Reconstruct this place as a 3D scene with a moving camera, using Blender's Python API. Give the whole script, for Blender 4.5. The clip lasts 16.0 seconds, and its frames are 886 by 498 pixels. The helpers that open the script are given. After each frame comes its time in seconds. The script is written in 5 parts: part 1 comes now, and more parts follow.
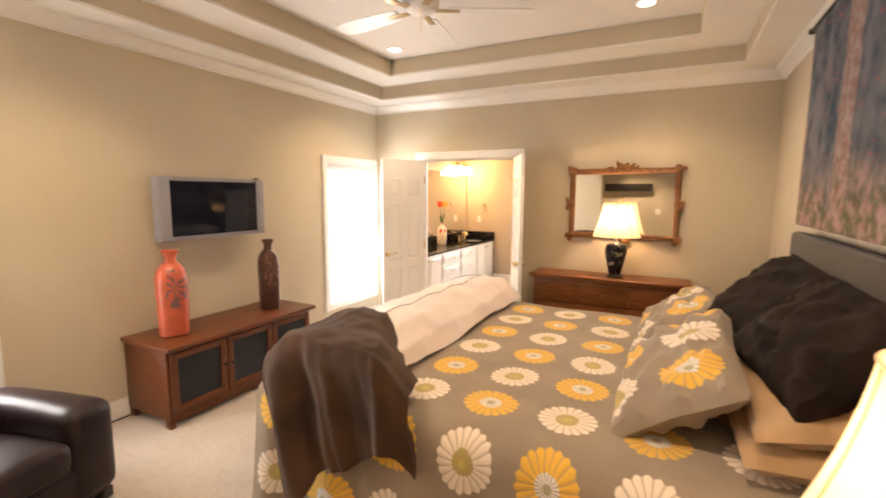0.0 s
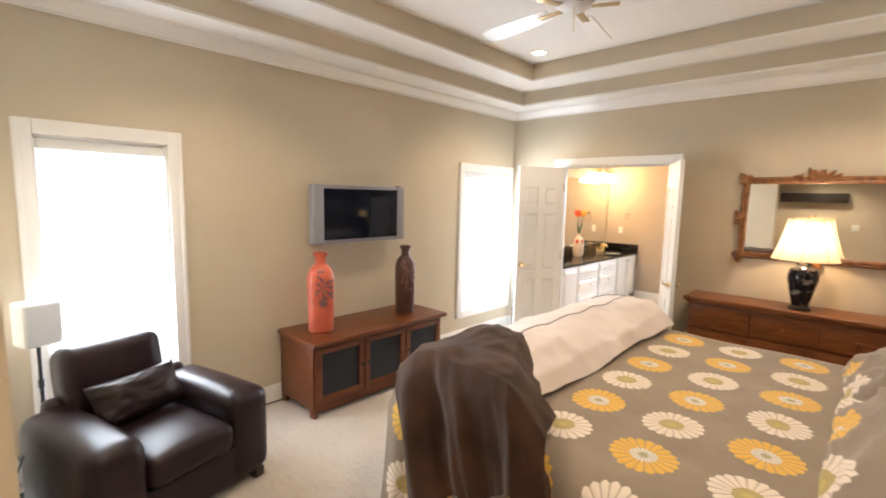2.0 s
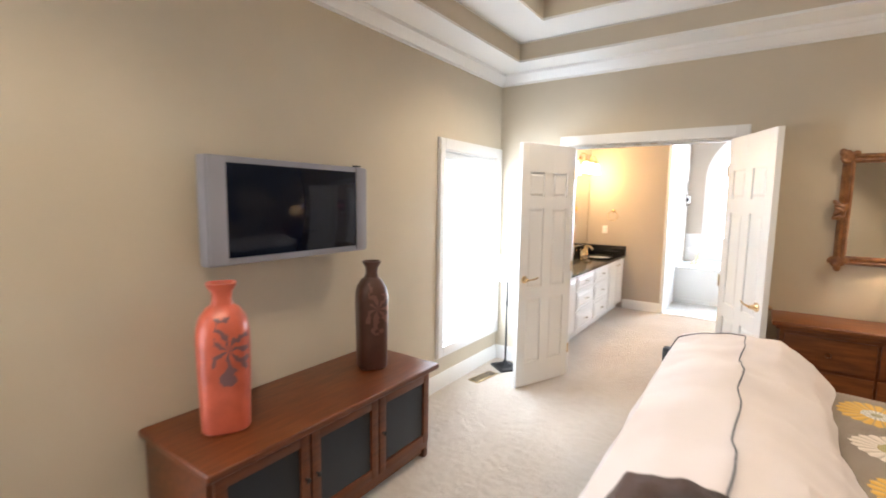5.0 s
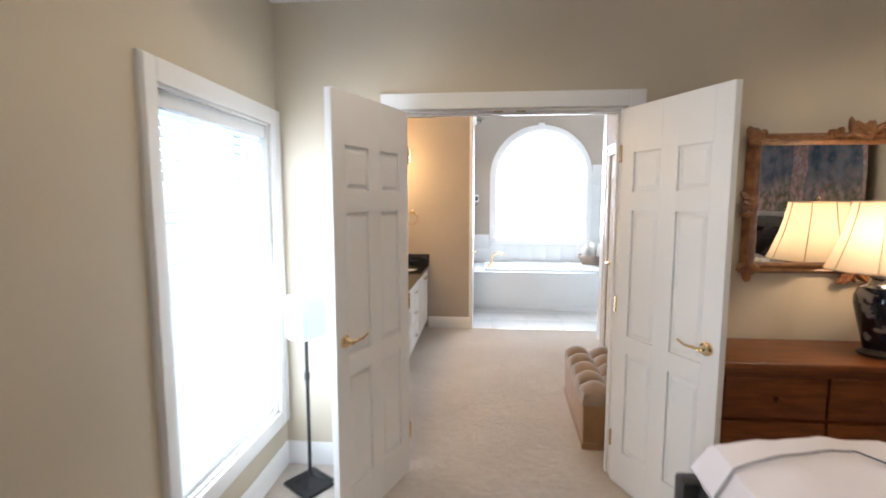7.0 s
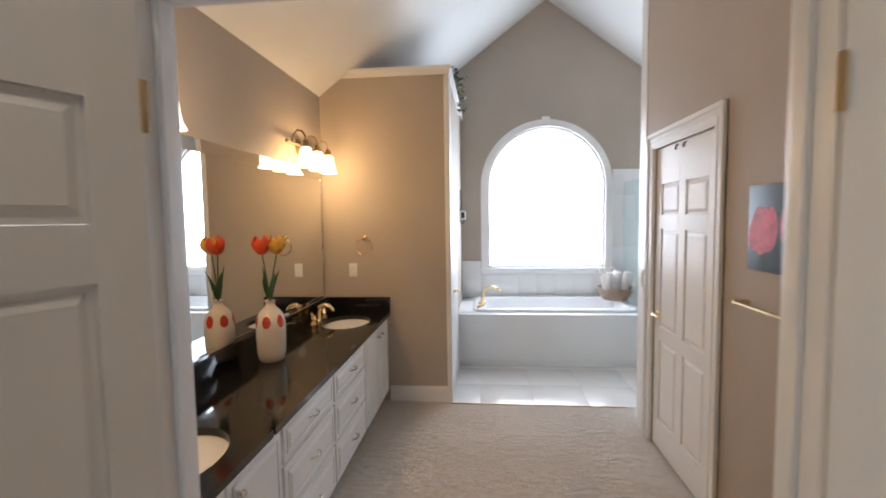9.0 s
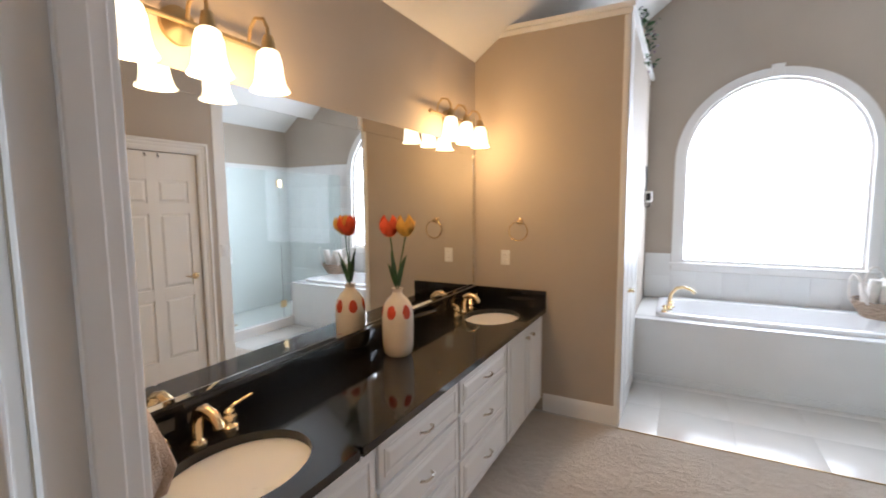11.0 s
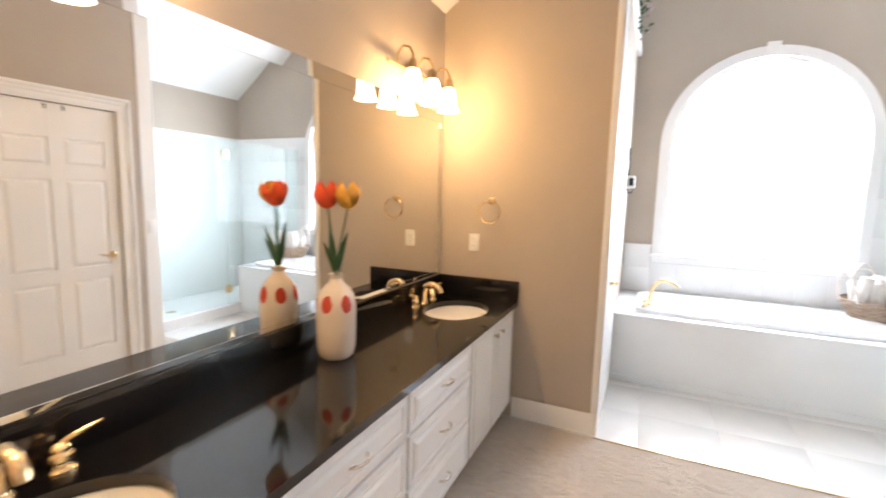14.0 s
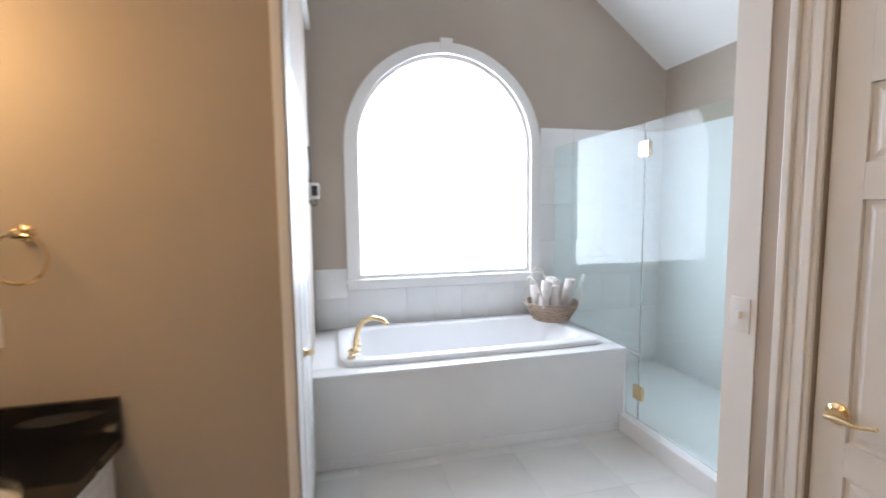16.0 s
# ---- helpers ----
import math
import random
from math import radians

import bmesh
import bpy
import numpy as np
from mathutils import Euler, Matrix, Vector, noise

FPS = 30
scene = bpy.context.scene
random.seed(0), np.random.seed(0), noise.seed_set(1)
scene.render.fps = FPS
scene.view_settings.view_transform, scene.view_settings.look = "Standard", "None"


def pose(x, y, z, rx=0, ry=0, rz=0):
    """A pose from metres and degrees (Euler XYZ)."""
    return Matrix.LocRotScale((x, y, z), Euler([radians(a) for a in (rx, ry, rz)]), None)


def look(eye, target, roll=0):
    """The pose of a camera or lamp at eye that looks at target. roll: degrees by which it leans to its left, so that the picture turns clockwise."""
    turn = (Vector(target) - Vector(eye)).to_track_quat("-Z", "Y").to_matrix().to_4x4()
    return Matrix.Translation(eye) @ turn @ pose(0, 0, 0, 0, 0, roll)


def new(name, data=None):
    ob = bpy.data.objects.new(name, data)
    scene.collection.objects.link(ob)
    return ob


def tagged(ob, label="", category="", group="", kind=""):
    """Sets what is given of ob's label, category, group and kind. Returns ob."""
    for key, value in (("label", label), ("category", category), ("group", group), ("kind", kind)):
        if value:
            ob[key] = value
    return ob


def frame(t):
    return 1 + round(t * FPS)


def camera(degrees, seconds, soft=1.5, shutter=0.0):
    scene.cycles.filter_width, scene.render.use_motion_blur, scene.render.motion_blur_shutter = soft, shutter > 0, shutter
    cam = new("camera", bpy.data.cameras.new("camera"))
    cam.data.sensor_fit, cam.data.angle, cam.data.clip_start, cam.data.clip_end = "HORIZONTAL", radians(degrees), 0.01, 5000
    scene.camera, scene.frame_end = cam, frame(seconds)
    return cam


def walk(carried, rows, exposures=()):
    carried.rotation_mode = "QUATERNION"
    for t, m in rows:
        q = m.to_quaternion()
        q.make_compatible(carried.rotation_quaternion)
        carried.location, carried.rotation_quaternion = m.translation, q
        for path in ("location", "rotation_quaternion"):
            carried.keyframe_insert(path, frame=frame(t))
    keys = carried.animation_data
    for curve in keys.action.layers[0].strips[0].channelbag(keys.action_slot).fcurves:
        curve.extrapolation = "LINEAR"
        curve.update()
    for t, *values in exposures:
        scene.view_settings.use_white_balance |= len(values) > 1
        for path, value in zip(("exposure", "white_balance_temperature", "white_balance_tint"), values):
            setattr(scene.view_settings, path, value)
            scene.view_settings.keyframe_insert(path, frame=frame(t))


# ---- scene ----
# ---- the camera and its walk ----
cam = camera(89.0, 16.0, 1.8, 0.5)
PATH = [
    (0, (-0.066, 0.446, 1.65), (-0.975, 2.21, 1.404), 0.4),
    (0.5, (-0.143, 0.481, 1.664), (-1.175, 2.177, 1.42), 0.5),
    (1, (-0.129, 0.513, 1.672), (-1.292, 2.124, 1.44), 0.6),
    (1.5, (-0.152, 0.532, 1.672), (-1.42, 2.062, 1.445), 0.8),
    (2, (-0.194, 0.54, 1.683), (-1.565, 1.977, 1.452), 1.2),
    (2.5, (-0.234, 0.601, 1.669), (-1.719, 1.921, 1.436), 1.3),
    (3, (-0.359, 0.712, 1.638), (-1.904, 1.962, 1.407), 1.1),
    (5.5, (-1.815, 1.69, 1.581), (-2.709, 3.466, 1.364), 0.7),
    (6, (-2.087, 1.996, 1.582), (-2.69, 3.891, 1.368), 0.6),
    (6.5, (-2.312, 2.404, 1.559), (-2.666, 4.362, 1.355), 0.4),
    (7, (-2.447, 2.882, 1.553), (-2.616, 4.865, 1.353), -0.0),
    (7.5, (-2.496, 3.386, 1.564), (-2.534, 5.378, 1.388), -0.8),
    (8, (-2.465, 3.862, 1.563), (-2.44, 5.857, 1.42), -1.3),
    (8.2, (-2.418, 4.031, 1.576), (-2.405, 6.026, 1.444), -1.3),
    (10.3, (-2.181, 5.064, 1.628), (-2.855, 6.938, 1.449), -0.0),
    (10.5, (-2.211, 5.082, 1.596), (-2.95, 6.932, 1.42), -0.0),
    (11, (-2.206, 5.152, 1.582), (-3.144, 6.907, 1.383), -0.5),
    (11.5, (-2.228, 5.174, 1.562), (-3.326, 6.831, 1.343), -0.3),
    (12, (-2.259, 5.204, 1.544), (-3.46, 6.785, 1.314), -0.1),
    (12.5, (-2.28, 5.26, 1.526), (-3.519, 6.811, 1.289), 0.2),
    (13, (-2.307, 5.324, 1.51), (-3.514, 6.9, 1.263), 0.5),
    (13.5, (-2.329, 5.413, 1.509), (-3.395, 7.085, 1.247), 1.1),
    (14, (-2.35, 5.593, 1.492), (-3.172, 7.399, 1.244), 1.5),
    (14.5, (-2.332, 5.887, 1.51), (-2.882, 7.795, 1.275), 1.0),
    (15, (-2.364, 6.21, 1.53), (-2.592, 8.185, 1.31), 0.2),
    (15.5, (-2.423, 6.527, 1.525), (-2.272, 8.512, 1.332), -0.0),
    (16, (-2.43, 6.856, 1.505), (-1.948, 8.788, 1.326), -0.6),
]
EXPOSURES = [(0.0, 0.28, 7300, 19), (1.5, 0.26, 6350, 14), (3.0, 0.16, 5850, 11), (5.5, 0.06, 5650, 11), (6.0, -0.04, 5600, 11), (7.0, -0.62, 5500, 11),
             (8.2, -1.42, 5650, 12), (10.5, -1.30, 5700, 13), (12.5, -1.02, 5900, 14), (13.5, -0.55, 5900, 14), (14.2, -0.52, 5900, 14), (15.0, -0.94, 5700, 13), (16.0, -1.40, 5650, 13)]
walk(cam, [(t, look(e, g, r)) for t, e, g, r in PATH], EXPOSURES)

# ---- world and light ----
world = bpy.data.worlds.new("sky")
scene.world = world
world.use_nodes = True
wn, wl = world.node_tree.nodes, world.node_tree.links
sky = wn.new("ShaderNodeTexSky")
sky.sky_type, sky.sun_disc = "NISHITA", False
sky.sun_elevation, sky.sun_rotation = radians(50), radians(200)
wl.new(sky.outputs[0], wn["Background"].inputs[0])
wn["Background"].inputs[1].default_value = 0.1


def lamp(name, kind, m, power, color, **more):
    data = bpy.data.lights.new(name, kind)
    data.energy, data.color = power, color
    if kind == "AREA":
        data.shape, data.size, data.size_y = "RECTANGLE", more["w"], more["h"]
    elif kind == "SPOT":
        data.spot_size, data.spot_blend, data.shadow_soft_size = radians(more["angle"]), 0.7, 0.05
    elif kind == "SUN":
        data.angle = radians(more["angle"])
    else:
        data.shadow_soft_size = more.get("r", 0.03)
    ob = new(name, data)
    ob.matrix_world = m
    return ob


DAY, WARM, SPOTC = (0.93, 0.97, 1.0), (1.0, 0.70, 0.40), (1.0, 0.78, 0.52)
# added fill: brightens the hall for the dresser mirror, no known lamp there
lamp("ceiling_and_hall_fill_bulb", "SPOT", look((-0.9, -0.6, 2.47), (-0.9, -0.6, 0)), 100, SPOTC, angle=125)
lamp("sun", "SUN", look((0, 0, 20), (-4, -8, 0)), 1.0, (1, 0.96, 0.9), angle=12)
lamp("window_light", "AREA", look((-3.60, 1.13, 1.13), (0, 1.13, 1.03)), 46, DAY, w=0.64, h=1.50)
lamp("window_light", "AREA", look((-3.60, 4.85, 1.13), (0, 4.85, 1.03)), 34, DAY, w=0.84, h=1.50)
lamp("table_lamp_bulb", "POINT", pose(-0.57, 5.1, 1.40), 9, WARM, r=0.04)
lamp("table_lamp_bulb", "POINT", pose(0.36, 1.33, 1.24), 7, WARM, r=0.04)
for sx, sy, power in ((-2.66, 4.40, 68), (-0.36, 4.30, 76), (-2.42, 1.65, 84), (-0.38, 1.65, 84)):
    lamp("ceiling_and_hall_fill_bulb", "SPOT", look((sx, sy, 3.03), (sx, sy, 0)), power, SPOTC, angle=125)
for sy in (5.86, 6.09, 6.32, 7.74, 7.96, 8.18):
    lamp("vanity_bulb", "POINT", pose(-3.52, sy, 2.03), 12.5, (1.0, 0.57, 0.20), r=0.03)


# ---- materials ----
class Nodes:
    """A short hand for one material's node tree."""

    def __init__(self, name):
        self.mat = bpy.data.materials.new(name)
        self.mat.use_nodes = True
        self.t = self.mat.node_tree
        self.bsdf = self.t.nodes["Principled BSDF"]

    def node(self, kind, **inputs):
        n = self.t.nodes.new(kind)
        for k, v in inputs.items():
            self.put(n.inputs[k.replace("_", " ")], v)
        return n

    def put(self, socket, v):
        if isinstance(v, bpy.types.NodeSocket):
            self.t.links.new(v, socket)
        else:
            socket.default_value = (*v, 1.0) if isinstance(v, tuple) and len(v) == 3 and socket.type == "RGBA" else v

    def math(self, op, a, b=0.0, c=0.0):
        n = self.t.nodes.new("ShaderNodeMath")
        n.operation = op
        for s, v in zip(n.inputs, (a, b, c)):
            self.put(s, v)
        return n.outputs[0]

    def mix(self, f, a, b):
        n = self.t.nodes.new("ShaderNodeMix")
        n.data_type = "RGBA"
        self.put(n.inputs[0], f), self.put(n.inputs[6], a), self.put(n.inputs[7], b)
        return n.outputs[2]

    def noise(self, scale, detail=4.0, stretch=(1, 1, 1), space="Object"):
        tc = self.t.nodes.new("ShaderNodeTexCoord")
        mp = self.t.nodes.new("ShaderNodeMapping")
        mp.inputs["Scale"].default_value = stretch
        self.t.links.new(tc.outputs[space], mp.inputs[0])
        n = self.node("ShaderNodeTexNoise", Scale=scale, Detail=detail)
        self.t.links.new(mp.outputs[0], n.inputs["Vector"])
        return n.outputs[0]

    def ramp(self, v, lo, hi):
        n = self.t.nodes.new("ShaderNodeMapRange")
        self.put(n.inputs[0], v)
        n.inputs[1].default_value, n.inputs[2].default_value = lo, hi
        return n.outputs[0]

    def bump(self, height, strength, distance=0.01):
        n = self.node("ShaderNodeBump", Strength=strength, Distance=distance, Height=height)
        self.t.links.new(n.outputs[0], self.bsdf.inputs["Normal"])

    def set(self, **kw):
        for k, v in kw.items():
            self.put(self.bsdf.inputs[k.replace("_", " ")], v)
        return self.mat


def painted(name, c, rough=0.5, vary=0.06, grain=180.0, relief=0.06, big=1.2, spec=0.4):
    n = Nodes(name)
    dark = tuple(v * (1 - vary) for v in c)
    light = tuple(min(1, v * (1 + vary)) for v in c)
    col = n.mix(n.ramp(n.noise(big, 5), 0.3, 0.7), dark, light)
    n.bump(n.noise(grain, 3), relief, 0.004)
    r = n.math("ADD", rough - 0.06, n.math("MULTIPLY", n.noise(6), 0.12))
    return n.set(Base_Color=col, Roughness=r, Specular_IOR_Level=spec)


def wooden(name, dark, light, rough=0.28, axis=(1, 9, 9)):
    n = Nodes(name)
    grain = n.noise(5, 6, axis)
    fine = n.noise(38, 4, axis)
    col = n.mix(n.ramp(grain, 0.32, 0.7), dark, light)
    col = n.mix(n.math("MULTIPLY", n.ramp(fine, 0.5, 0.75), 0.35), col, tuple(v * 0.6 for v in dark))
    n.bump(fine, 0.08, 0.002)
    return n.set(Base_Color=col, Roughness=n.math("ADD", rough, n.math("MULTIPLY", n.noise(3), 0.15)))


def metal(name, c, rough=0.16):
    n = Nodes(name)
    return n.set(Base_Color=c, Metallic=1.0, Roughness=n.math("ADD", rough, n.math("MULTIPLY", n.noise(30), 0.08)))


def cloth(name, c, vary=0.2, fold=4.0, weave=420.0, rough=0.9, sheen=0.3, relief=0.3):
    n = Nodes(name)
    col = n.mix(n.ramp(n.noise(fold, 6), 0.3, 0.7), tuple(v * (1 - vary) for v in c), tuple(min(1, v * (1 + vary)) for v in c))
    n.bump(n.math("ADD", n.noise(weave, 2), n.math("MULTIPLY", n.noise(16, 3), 1.5)), relief, 0.006)
    return n.set(Base_Color=col, Roughness=rough, Sheen_Weight=sheen, Specular_IOR_Level=0.2)


def flowered(name):
    """Grey-brown bedspread with alternating rows of yellow and white daisies."""
    n = Nodes(name)
    uv = n.node("ShaderNodeTexCoord").outputs["UV"]
    sep = n.node("ShaderNodeSeparateXYZ", Vector=uv)
    wob = n.math("MULTIPLY", n.math("SUBTRACT", n.noise(3, 2), 0.5), 0.12)
    u, v = n.math("ADD", sep.outputs[0], wob), n.math("ADD", sep.outputs[1], wob)
    fu, fv = n.math("FLOOR", u), n.math("FLOOR", v)
    x, y = n.math("SUBTRACT", n.math("SUBTRACT", u, fu), 0.5), n.math("SUBTRACT", n.math("SUBTRACT", v, fv), 0.5)
    r = n.math("SQRT", n.math("ADD", n.math("MULTIPLY", x, x), n.math("MULTIPLY", y, y)))
    a = n.math("MULTIPLY", n.math("ARCTAN2", y, x), 19.0)
    wave = n.math("COSINE", a)
    odd = n.math("GREATER_THAN", n.math("FLOORED_MODULO", n.math("ADD", fu, fv), 2.0), 0.5)
    edge = n.math("ADD", n.math("ADD", 0.355, n.math("MULTIPLY", wave, 0.014)), n.math("MULTIPLY", n.math("SUBTRACT", n.noise(40, 2), 0.5), 0.03))
    petal = n.math("LESS_THAN", r, edge)
    core = n.math("LESS_THAN", r, n.math("ADD", 0.145, n.math("MULTIPLY", n.math("SUBTRACT", n.noise(60, 2), 0.5), 0.05)))
    eye = n.math("LESS_THAN", r, 0.055)
    line = n.math("MULTIPLY", n.math("LESS_THAN", wave, -0.72), 0.55)
    ground = n.mix(n.ramp(n.noise(5, 5), 0.3, 0.7), (0.24, 0.195, 0.155), (0.295, 0.24, 0.19))
    pc = n.mix(odd, (0.70, 0.42, 0.075), (0.72, 0.64, 0.56))
    pc = n.mix(line, pc, (0.30, 0.25, 0.18))
    cc = n.mix(odd, n.mix(n.ramp(wave, -0.2, 0.2), (0.42, 0.40, 0.38), (0.78, 0.75, 0.70)), (0.42, 0.34, 0.14))
    cc = n.mix(eye, cc, n.mix(odd, (0.36, 0.34, 0.22), (0.50, 0.40, 0.12)))
    col = n.mix(petal, ground, n.mix(core, pc, cc))
    tuft = n.math("MULTIPLY", petal, n.math("ADD", 0.7, n.math("MULTIPLY", wave, 0.3)))
    n.bump(n.math("ADD", n.math("ADD", tuft, n.math("MULTIPLY", n.noise(300, 2), 0.4)), n.math("MULTIPLY", n.noise(9, 3), 1.6)), 0.5, 0.006)
    return n.set(Base_Color=col, Roughness=0.9, Sheen_Weight=0.2, Specular_IOR_Level=0.15)


def glowing(name, c, power):
    n = Nodes(name)
    return n.set(Base_Color=(0.8, 0.8, 0.8), Emission_Color=c, Emission_Strength=power)


def through_light(name, c, amount=0.6, rough=0.8):
    """Thin stuff that lets light through: lamp shades and blind slats."""
    n = Nodes(name)
    tr = n.node("ShaderNodeBsdfTranslucent", Color=c)
    mixer = n.node("ShaderNodeMixShader", Fac=amount)
    n.set(Base_Color=n.mix(n.noise(60), c, tuple(v * 0.93 for v in c)), Roughness=rough)
    n.t.links.new(n.bsdf.outputs[0], mixer.inputs[1]), n.t.links.new(tr.outputs[0], mixer.inputs[2])
    n.t.links.new(mixer.outputs[0], n.t.nodes["Material Output"].inputs[0])
    return n.mat


def carpet_mat():
    n = Nodes("carpet")
    big, mid, fine = n.noise(2.2, 4), n.noise(15, 6, (1, 1.7, 1)), n.noise(260, 3)
    col = n.mix(n.ramp(big, 0.3, 0.7), (0.55, 0.47, 0.39), (0.63, 0.55, 0.465))
    col = n.mix(n.math("MULTIPLY", n.ramp(mid, 0.45, 0.7), 0.3), col, (0.43, 0.355, 0.28))
    col = n.mix(n.math("MULTIPLY", n.ramp(fine, 0.4, 0.7), 0.25), col, (0.67, 0.60, 0.52))
    n.bump(n.math("ADD", n.math("MULTIPLY", mid, 2.2), fine), 0.8, 0.016)
    return n.set(Base_Color=col, Roughness=0.95, Sheen_Weight=0.25, Specular_IOR_Level=0.1)


def granite_mat():
    n = Nodes("black_granite")
    sp = n.ramp(n.noise(320, 2), 0.62, 0.75)
    return n.set(Base_Color=n.mix(n.math("MULTIPLY", sp, 0.5), (0.006, 0.006, 0.007), (0.09, 0.085, 0.08)), Roughness=0.07, Specular_IOR_Level=0.6)


def tapestry_mat():
    """A woven garden view: stone columns, blue water, flowers below."""
    n = Nodes("tapestry_weave")
    g = n.node("ShaderNodeSeparateXYZ", Vector=n.node("ShaderNodeTexCoord").outputs["Object"])
    y, z = g.outputs[1], g.outputs[2]
    blot = n.noise(7, 6)
    col = n.mix(n.ramp(blot, 0.35, 0.6), (0.035, 0.05, 0.055), (0.27, 0.23, 0.22))
    water = n.ramp(n.math("ADD", z, n.math("MULTIPLY", n.noise(4, 3), 0.9)), 0.42, 0.6)
    col = n.mix(n.math("MULTIPLY", water, 0.5), col, (0.06, 0.10, 0.15))
    column = n.math("GREATER_THAN", n.math("SINE", n.math("ADD", n.math("MULTIPLY", y, 7.5), n.math("MULTIPLY", n.noise(3, 3), 1.2))), 0.72)
    col = n.mix(n.math("MULTIPLY", column, 0.75), col, n.mix(n.ramp(n.noise(22, 4), 0.4, 0.6), (0.30, 0.17, 0.14), (0.42, 0.33, 0.30)))
    low = n.math("SUBTRACT", 1.0, n.ramp(n.math("ADD", z, n.math("MULTIPLY", n.noise(5), 0.4)), 0.30, 0.62))
    col = n.mix(n.math("MULTIPLY", low, 0.8), col, n.mix(n.ramp(n.noise(16, 5), 0.42, 0.6), (0.13, 0.12, 0.05), (0.42, 0.27, 0.24)))
    col = n.mix(n.math("MULTIPLY", n.ramp(n.noise(28, 3), 0.62, 0.7), 0.7), col, (0.38, 0.08, 0.09))
    n.bump(n.noise(400, 2), 0.3, 0.004)
    return n.set(Base_Color=col, Roughness=0.9, Specular_IOR_Level=0.1)


def vase_glaze(name, base, streak, at):
    """Mottled glaze with a burst of dark petals on one side."""
    n = Nodes(name)
    g = n.node("ShaderNodeSeparateXYZ", Vector=n.node("ShaderNodeTexCoord").outputs["Object"])
    x, y, z = g.outputs[0], n.math("SUBTRACT", g.outputs[1], at[0]), n.math("SUBTRACT", g.outputs[2], at[1])
    a = n.math("ARCTAN2", z, y)
    r = n.math("SQRT", n.math("ADD", n.math("MULTIPLY", n.math("MULTIPLY", z, z), 0.25), n.math("MULTIPLY", y, y)))
    ray = n.math("GREATER_THAN", n.math("ADD", n.math("SINE", n.math("ADD", n.math("MULTIPLY", a, 7.0), n.math("MULTIPLY", n.noise(16, 4), 15.0))), n.math("MULTIPLY", n.noise(20), 0.6)), 0.35)
    burst = n.math("MULTIPLY", n.math("MULTIPLY", ray, n.math("LESS_THAN", r, n.math("ADD", 0.01, n.math("MULTIPLY", n.noise(11, 5), 0.115)))), n.math("GREATER_THAN", x, 0.0))
    col = n.mix(n.ramp(n.noise(9, 6), 0.35, 0.65), base, tuple(v * 0.72 for v in base))
    col = n.mix(burst, col, streak)
    n.bump(n.noise(22, 5), 0.35, 0.008)
    return n.set(Base_Color=col, Roughness=0.33)


def spotted_vase():
    n = Nodes("china_with_poppies")
    g = n.node("ShaderNodeSeparateXYZ", Vector=n.node("ShaderNodeTexCoord").outputs["Object"])
    a = n.math("ARCTAN2", g.outputs[1], g.outputs[0])
    u = n.math("SUBTRACT", n.math("FRACT", n.math("MULTIPLY", n.math("ADD", a, 3.5), 0.955)), 0.5)
    z = n.math("SUBTRACT", g.outputs[2], 0.235)
    u = n.math("MULTIPLY", u, 0.078)
    d = n.math("ADD", n.math("MULTIPLY", n.math("MULTIPLY", u, u), 2.4), n.math("MULTIPLY", z, z))
    spot = n.math("LESS_THAN", d, n.math("ADD", 0.0008, n.math("MULTIPLY", n.noise(45, 3), 0.0009)))
    col = n.mix(spot, n.mix(n.ramp(n.noise(6, 4), 0.35, 0.7), (0.74, 0.66, 0.56), (0.66, 0.55, 0.45)), (0.48, 0.05, 0.025))
    return n.set(Base_Color=col, Roughness=0.12)


def porcelain_lamp():
    n = Nodes("dark_painted_porcelain")
    col = n.mix(n.ramp(n.noise(14, 5), 0.56, 0.62), (0.008, 0.009, 0.016), (0.22, 0.20, 0.18))
    return n.set(Base_Color=col, Roughness=0.08)


def leather_mat(name, c):
    n = Nodes(name)
    col = n.mix(n.ramp(n.noise(5, 5), 0.3, 0.7), c, tuple(v * 1.8 for v in c))
    vor = n.node("ShaderNodeTexVoronoi", Scale=170.0)
    n.bump(n.math("ADD", n.math("MULTIPLY", n.noise(9, 4), 1.6), vor.outputs[0]), 0.10, 0.005)
    return n.set(Base_Color=col, Roughness=n.math("ADD", 0.24, n.math("MULTIPLY", n.noise(7), 0.24)), Specular_IOR_Level=0.3)


def clear_glass(name, c=(0.93, 0.98, 0.97)):
    n = Nodes(name)
    return n.set(Base_Color=c, Transmission_Weight=1.0, Roughness=0.0, IOR=1.24)


BEIGE = painted("beige_wall_paint", (0.56, 0.49, 0.375), 0.6)
TAUPE = painted("taupe_wall_paint", (0.43, 0.37, 0.305), 0.6)
WHITE = painted("white_ceiling_paint", (0.80, 0.79, 0.76), 0.6, 0.03)
TRIM = painted("white_gloss_paint", (0.80, 0.79, 0.77), 0.32, 0.03, 90, 0.03)
CABINET = painted("white_cabinet_paint", (0.78, 0.77, 0.75), 0.3, 0.03, 90, 0.03)
CARPET = carpet_mat()
GROUT = painted("grout", (0.60, 0.58, 0.55), 0.8)
TILE = painted("white_floor_tile", (0.66, 0.64, 0.61), 0.25, 0.05, 40, 0.03, 3)
WALLTILE = painted("white_wall_tile", (0.76, 0.76, 0.75), 0.18, 0.03, 40, 0.02, 3)
ACRYLIC = painted("white_acrylic", (0.83, 0.83, 0.83), 0.12, 0.02, 20, 0.01)
BOWL = painted("biscuit_china", (0.72, 0.60, 0.49), 0.1, 0.02, 20, 0.01)
